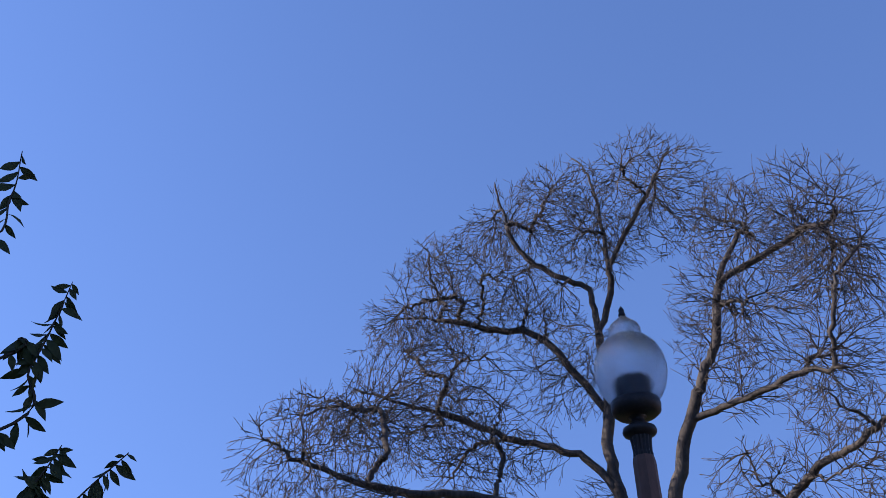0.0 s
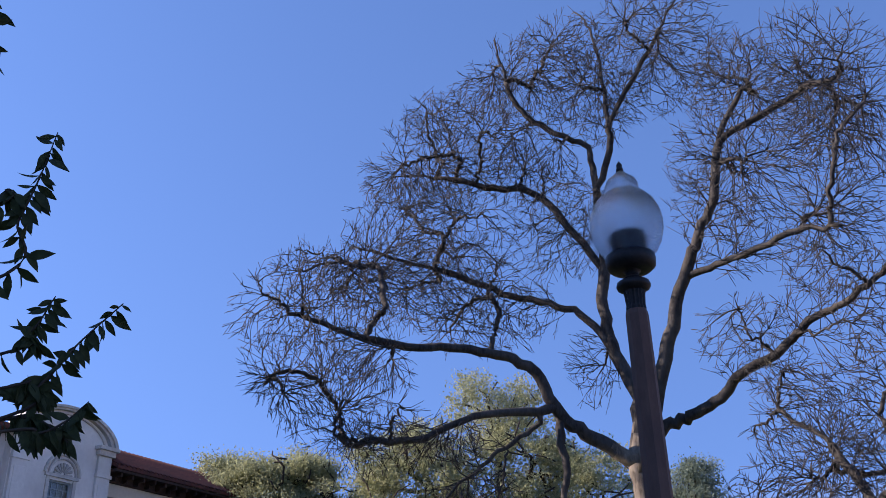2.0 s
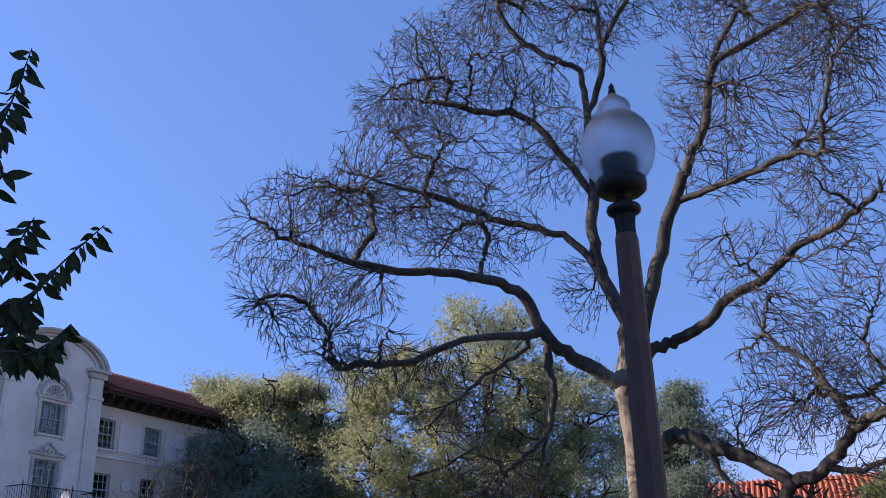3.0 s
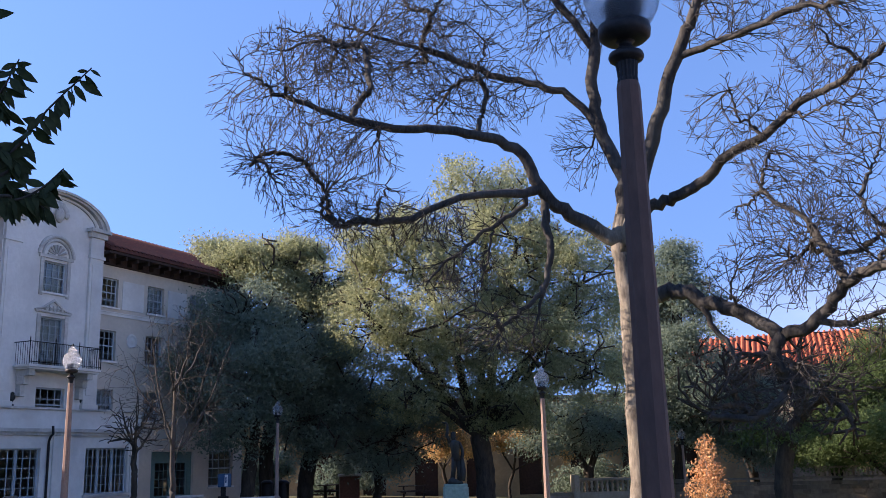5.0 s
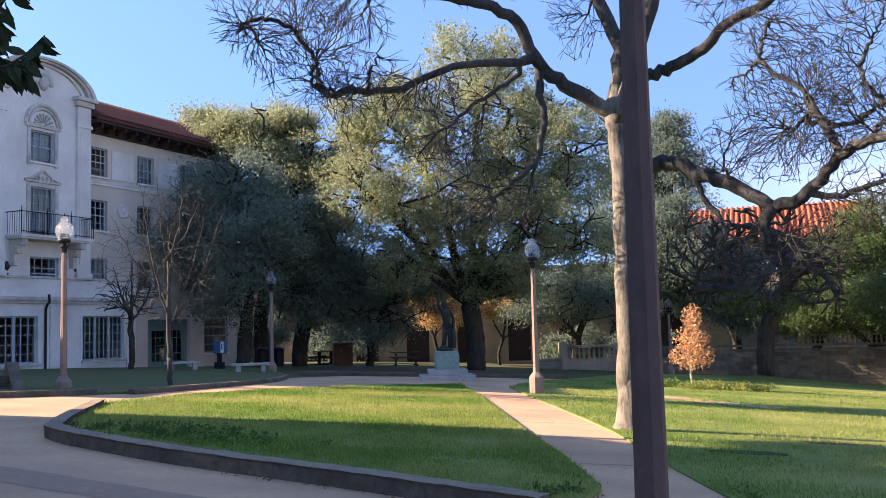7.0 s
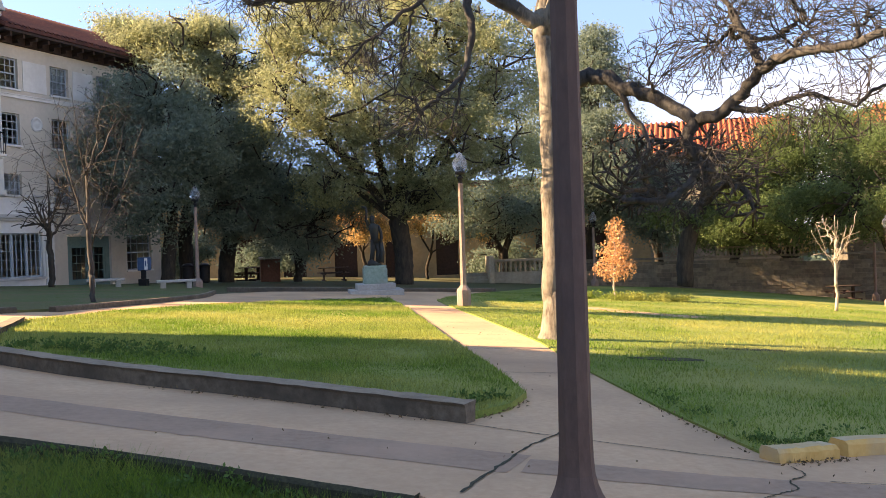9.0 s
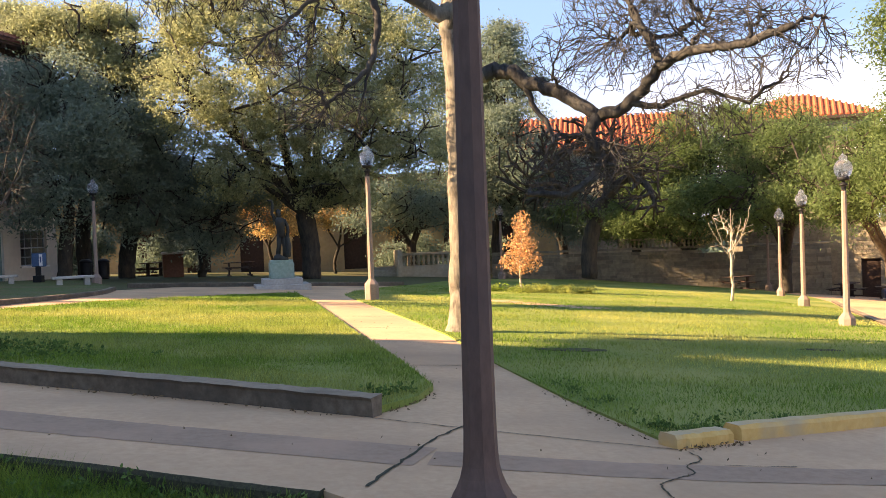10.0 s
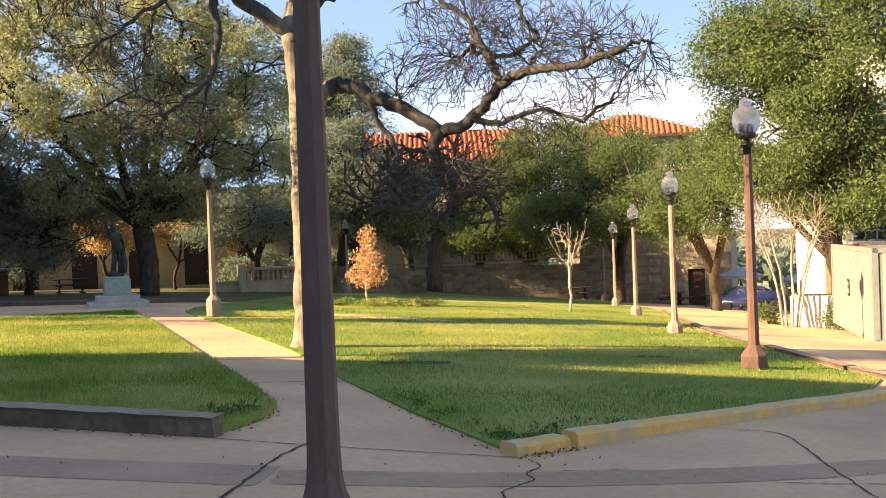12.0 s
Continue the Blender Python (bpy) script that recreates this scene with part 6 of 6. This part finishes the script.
def corrugated(length, height, n, depth):
    bm = bmesh.new()
    rows_ = []
    for i in range(n * 4 + 1):
        u = length * i / (n * 4)
        y = depth if i % 4 in (1, 2) else 0.0
        rows_.append((bm.verts.new((u, y, 0)), bm.verts.new((u, y, height))))
    for p_, q_ in zip(rows_, rows_[1:]):
        bm.faces.new((p_[0], q_[0], q_[1], p_[1]))
    return bm


bm = corrugated(5.8, 2.3, 20, 0.045)
bmesh.ops.transform(bm, matrix=pose(0.13, -0.01, 0.15), verts=bm.verts)
part("side_panel", bm, STEEL, con)
bm = corrugated(2.2, 2.3, 8, 0.045)
bmesh.ops.transform(bm, matrix=pose(0.03, -2.36, 0.15, 0, 0, 90), verts=bm.verts)
part("end_panel", bm, STEEL, con)
part("body", boxed((0.08, 5.98, -2.36, -0.06, 0.05, 2.5)), STEEL, con)
part("frame", boxed((0, 0.13, -0.13, 0.04, 0, 2.59), (5.93, 6.06, -0.13, 0.04, 0, 2.59), (0, 0.13, -2.44, -2.31, 0, 2.59), (0, 6.06, -0.1, 0.03, 2.45, 2.59), (0, 6.06, -0.1, 0.03, 0, 0.15), (0, 0.12, -2.44, 0, 2.45, 2.59), (0, 0.12, -2.44, 0, 0, 0.15), bevel=0.01), STEEL, con)
part("marking", boxed((3.1, 3.2, 0.045, 0.05, 1.1, 1.6), (3.2, 3.4, 0.045, 0.05, 1.52, 1.6), (3.2, 3.36, 0.045, 0.05, 1.32, 1.38), (3.2, 3.4, 0.045, 0.05, 1.1, 1.17)), BLACK, con, "dark painted marking")
plz = ground_z(24.0, 25.3)
plb = thing("planter", pose(23.0, 26.6, plz, 0, 0, -48), "white rendered planter wall beside the drive", "planter")
part("body", boxed((0, 3.0, 0, 1.0, -0.3, 1.15), bevel=0.03), WHITE, plb)
part("soil", boxed((0.15, 2.85, 0.15, 0.85, 1.15, 1.17)), SOIL, plb)


def shrub_at(x, y, r, seed, label):
    z = ground_z(x, y)
    b = thing("shrub", Matrix.Identity(4), label, "shrub", "shrubs")
    leaves("leaves", clumps([(x, y, z + r * 0.7, r, r * 0.8)], 60, 22, 0.25, seed), 0.1, MIDLEAF, b, seed, spread=0.04)
    v, f = [], []
    for k in range(6):
        a = k * 1.05
        tube_data([(x, y, z - 0.05), (x + r * 0.5 * math.cos(a), y + r * 0.5 * math.sin(a), z + r)], [0.02, 0.008], 5, v, f)
    mesh_object("stems", v, f, OAKBARK, b)


shrub_at(23.6, 24.5, 0.6, 71, "small round green shrub by the planter")
shrub_at(22.7, 27.4, 0.5, 72, "small green shrub at the planter corner")
for k, (x, y) in enumerate(((10.6, 35.0), (11.3, 34.8), (8.6, 35.3), (12.3, 35.0), (9.6, 34.7))):
    b = thing("ground_cover", Matrix.Identity(4), "low bright green clover patch on the lawn", "plant", "clover patches")
    leaves("leaves", clumps([(x, y, ground_z(x, y) + 0.12, 0.55, 0.12)], 40, 20, 0.2, 80 + k), 0.09, BLADES, b, 90 + k, spread=0.03)


def car(x, y, turn, paint, label):
    c = thing("car", pose(x, y, ground_z(x, y), 0, 0, turn), label, "car", "parked cars")
    bm = bmesh.new()
    prof = [(-2.15, 0.32), (-2.15, 0.75), (-1.9, 0.86), (-1.1, 0.92), (-0.55, 1.38), (0.75, 1.42), (1.55, 0.98), (2.1, 0.9), (2.15, 0.5), (2.1, 0.32)]
    a = [bm.verts.new((u, -0.82 + (0.14 if z > 1.1 else 0), z)) for u, z in prof]
    b = [bm.verts.new((u, 0.82 - (0.14 if z > 1.1 else 0), z)) for u, z in prof]
    bm.faces.new(a), bm.faces.new(b[::-1])
    for i in range(len(prof)):
        k = (i + 1) % len(prof)
        bm.faces.new((a[i], a[k], b[k], b[i]))
    bmesh.ops.bevel(bm, geom=bm.edges[:], offset=0.05, segments=2, affect="EDGES")
    part("body", bm, paint, c, "", True)
    for s in (-1, 1):
        part("side_window", boxed((-0.75, 0.9, s * 0.755 - 0.03, s * 0.755 + 0.03, 0.98, 1.3), bevel=0.01), GLASS, c)
        for u in (-1.35, 1.35):
            w = part("wheel", boxed((u - 0.12, u + 0.12, s * 0.78 - 0.08, s * 0.78 + 0.1, 0.2, 0.44)), CANVAS, c)
            bm = bmesh.new()
            lathe([(0.22, -0.1), (0.31, -0.1), (0.32, 0.0), (0.31, 0.1), (0.22, 0.1)], 20, 0, bm)
            bmesh.ops.transform(bm, matrix=pose(u, s * 0.78, 0.32, 90), verts=bm.verts)
            part("tyre", bm, TYRE, w, "", True)


car(34.6, 43.6, -25, BLUE, "dark blue car parked beyond the drive")
car(38.2, 41.0, -25, CANVAS, "grey car parked beyond the drive")


def umbrella(x, y):
    z = ground_z(x, y)
    u = thing("parasol", pose(x, y, z), "grey canvas parasol over an outdoor table", "parasol", "parasols")
    part("pole", lathe([(0.2, -0.05), (0.2, 0.05), (0.025, 0.08), (0.025, 2.5)], 10), BLACK, u)
    bm = bmesh.new()
    top = bm.verts.new((0, 0, 2.6))
    ring = [bm.verts.new((1.35 * math.cos(math.pi * k / 4), 1.35 * math.sin(math.pi * k / 4), 2.1)) for k in range(8)]
    low = [bm.verts.new((1.35 * math.cos(math.pi * k / 4), 1.35 * math.sin(math.pi * k / 4), 1.95)) for k in range(8)]
    for k in range(8):
        bm.faces.new((top, ring[k], ring[(k + 1) % 8]))
        bm.faces.new((ring[k], low[k], low[(k + 1) % 8], ring[(k + 1) % 8]))
    part("canopy", bm, CANVAS, u)


umbrella(36.5, 46.5), umbrella(39.5, 44.5)


# ---- grass and litter ----
def inside(x, y, poly):
    r = np.zeros(len(x), bool)
    for (x0, y0), (x1, y1) in zip(poly, poly[1:] + poly[:1]):
        c = ((y0 > y) != (y1 > y)) & (x < (x1 - x0) * (y - y0) / (y1 - y0 + 1e-12) + x0)
        r ^= c
    return r


def grass(poly, n, lift, height, width, seed, reach, fall, label, lo=(-14, 3), hi=(20, 40), material=None):
    rng = np.random.default_rng(seed)
    xs, ys = [p[0] for p in poly], [p[1] for p in poly]
    x = rng.uniform(max(min(xs), lo[0]), min(max(xs), hi[0]), n * 3)
    y = rng.uniform(max(min(ys), lo[1]), min(max(ys), hi[1]), n * 3)
    ok = inside(x, y, poly) & (rng.random(n * 3) < np.clip((reach / np.hypot(x, y)) ** fall, 0, 1))
    x, y = x[ok][:n], y[ok][:n]
    m = len(x)
    patch = np.array([0.6 + 0.8 * noise.noise((a * 0.9, b * 0.9, seed)) for a, b in zip(x, y)]) + 0.35
    h = height * rng.uniform(0.5, 1.3, m) * np.clip(patch, 0.4, 1.5)
    z = np.array([ground_z(a, b) for a, b in zip(x, y)]) + lift
    a = rng.uniform(0, 2 * math.pi, m)
    lean = rng.normal(size=(m, 2)) * 0.5 * h[:, None]
    w = width * np.clip(np.hypot(x, y) / 8, 0.8, 3.0)
    v = np.empty((m, 3, 3))
    v[:, 0] = np.stack([x - np.cos(a) * w, y - np.sin(a) * w, z - 0.01], 1)
    v[:, 1] = np.stack([x + np.cos(a) * w, y + np.sin(a) * w, z - 0.01], 1)
    v[:, 2] = np.stack([x + lean[:, 0], y + lean[:, 1], z + h], 1)
    return tagged(mesh_object("grass", v.reshape(-1, 3).tolist(), np.arange(3 * m).reshape(m, 3).tolist(), material or BLADES), label, "grass", kind="stuff")


grass(LAWN_L, 90000, 0.065, 0.05, 0.0035, 1, 11, 1.5, "short green grass of the kerbed lawn")
grass(LAWN_R, 150000, 0.022, 0.045, 0.0035, 2, 10, 1.5, "short grass of the large lawn")
grass(LAWN_N, 60000, -0.13, 0.12, 0.0035, 3, 20, 1.0, "weedy grass of the near strip", (-6, 3.2), (1, 11))


def weeds(poly, lift, spots, seed, size, high, label):
    """Low broad-leaved weeds in uneven tufts."""
    rng = np.random.default_rng(seed)
    at = []
    for cx, cy, rx, ry, n in spots:
        for _ in range(n):
            x, y, w = cx + rng.normal() * rx, cy + rng.normal() * ry, rng.uniform(0.4, 1.3)
            k = int(rng.integers(10, 34))
            at += [(x + rng.normal() * 0.05 * w, y + rng.normal() * 0.05 * w, rng.random() * high * w) for _ in range(k)]
    at = np.array(at)
    at = at[inside(at[:, 0], at[:, 1], poly)]
    at[:, 2] += np.array([ground_z(a, b) for a, b in at[:, :2]]) + lift
    return tagged(leaves("weeds", at, size, WEED, None, seed, droop=-0.5, narrow=0.55, spread=0.004), label, "weeds", kind="stuff")


weeds(LAWN_N, -0.13, [(-0.4, 5.1, 0.5, 0.4, 60), (-2.2, 5.9, 0.9, 0.5, 90), (-4.2, 6.8, 1.2, 0.6, 70), (0.3, 4.6, 0.3, 0.4, 30)], 71, 0.042, 0.07, "broad-leaved weeds in the grass strip")
weeds(LAWN_L, 0.065, [(-3.9, 12.3, 0.7, 0.35, 90), (-2.6, 11.5, 0.5, 0.25, 20), (0.9, 8.4, 0.2, 0.2, 10)], 72, 0.05, 0.09, "taller dark weeds along the kerb")
weeds(LAWN_R, 0.022, [(3.3, 6.9, 0.25, 0.12, 18), (4.6, 7.3, 0.7, 0.1, 12), (3.0, 8.0, 0.08, 0.9, 16), (9.6, 36.2, 1.6, 0.4, 60)], 73, 0.035, 0.05, "clover and weeds at the lawn edge")


def soil_patch(x, y, a, b, lift, seed):
    rnd = random.Random(seed)
    ring = [(x + a * math.cos(k * math.pi / 10) * rnd.uniform(0.75, 1.15), y + b * math.sin(k * math.pi / 10) * rnd.uniform(0.75, 1.15)) for k in range(20)]
    tagged(sheet("soil_patch", ring, lift, JOINT, 0.03, 0.3), "bare dark soil patch in the lawn", "soil", kind="structure")


soil_patch(4.4, 13.15, 0.55, 0.26, 0.03, 1)
soil_patch(6.6, 15.2, 0.6, 0.2, 0.028, 2)
soil_patch(9.0, 13.9, 0.4, 0.18, 0.028, 3)


def litter(n, spots, seed, size, label):
    rng = np.random.default_rng(seed)
    at = []
    for x0, y0, x1, y1, w in spots:
        t = rng.random(n)
        px, py = x0 + (x1 - x0) * t + rng.normal(size=n) * w, y0 + (y1 - y0) * t + rng.normal(size=n) * w
        at += [(a, b, ground_z(a, b) + 0.012) for a, b in zip(px, py)]
    ob = leaves("fallen_leaves", np.array(at), size, MULCH, None, seed, droop=0.0, spread=0.004)
    return tagged(ob, label, "fallen leaves", kind="stuff")


litter(70, [(2.78, 6.6, 2.74, 9.0, 0.05), (2.9, 6.22, 3.5, 6.42, 0.05), (0.95, 7.8, 1.5, 8.8, 0.04), (0.6, 7.6, -2.4, 9.5, 0.04)], 5, 0.035, "small brown fallen leaves along the edges")
weeds(LAWN_N, -0.13, [(-0.7, 5.75, 0.35, 0.06, 40), (-1.8, 6.3, 0.4, 0.06, 50), (-3.0, 6.95, 0.5, 0.08, 50), (-4.6, 7.7, 0.6, 0.08, 50), (0.1, 5.1, 0.2, 0.08, 25)], 74, 0.04, 0.13, "tall weeds against the concrete edging")
litter(26, [(-1.5, 6.6, 4.5, 5.8, 0.5), (1.6, 9, 2.6, 20, 0.3)], 6, 0.028, "scattered brown leaves on the concrete")
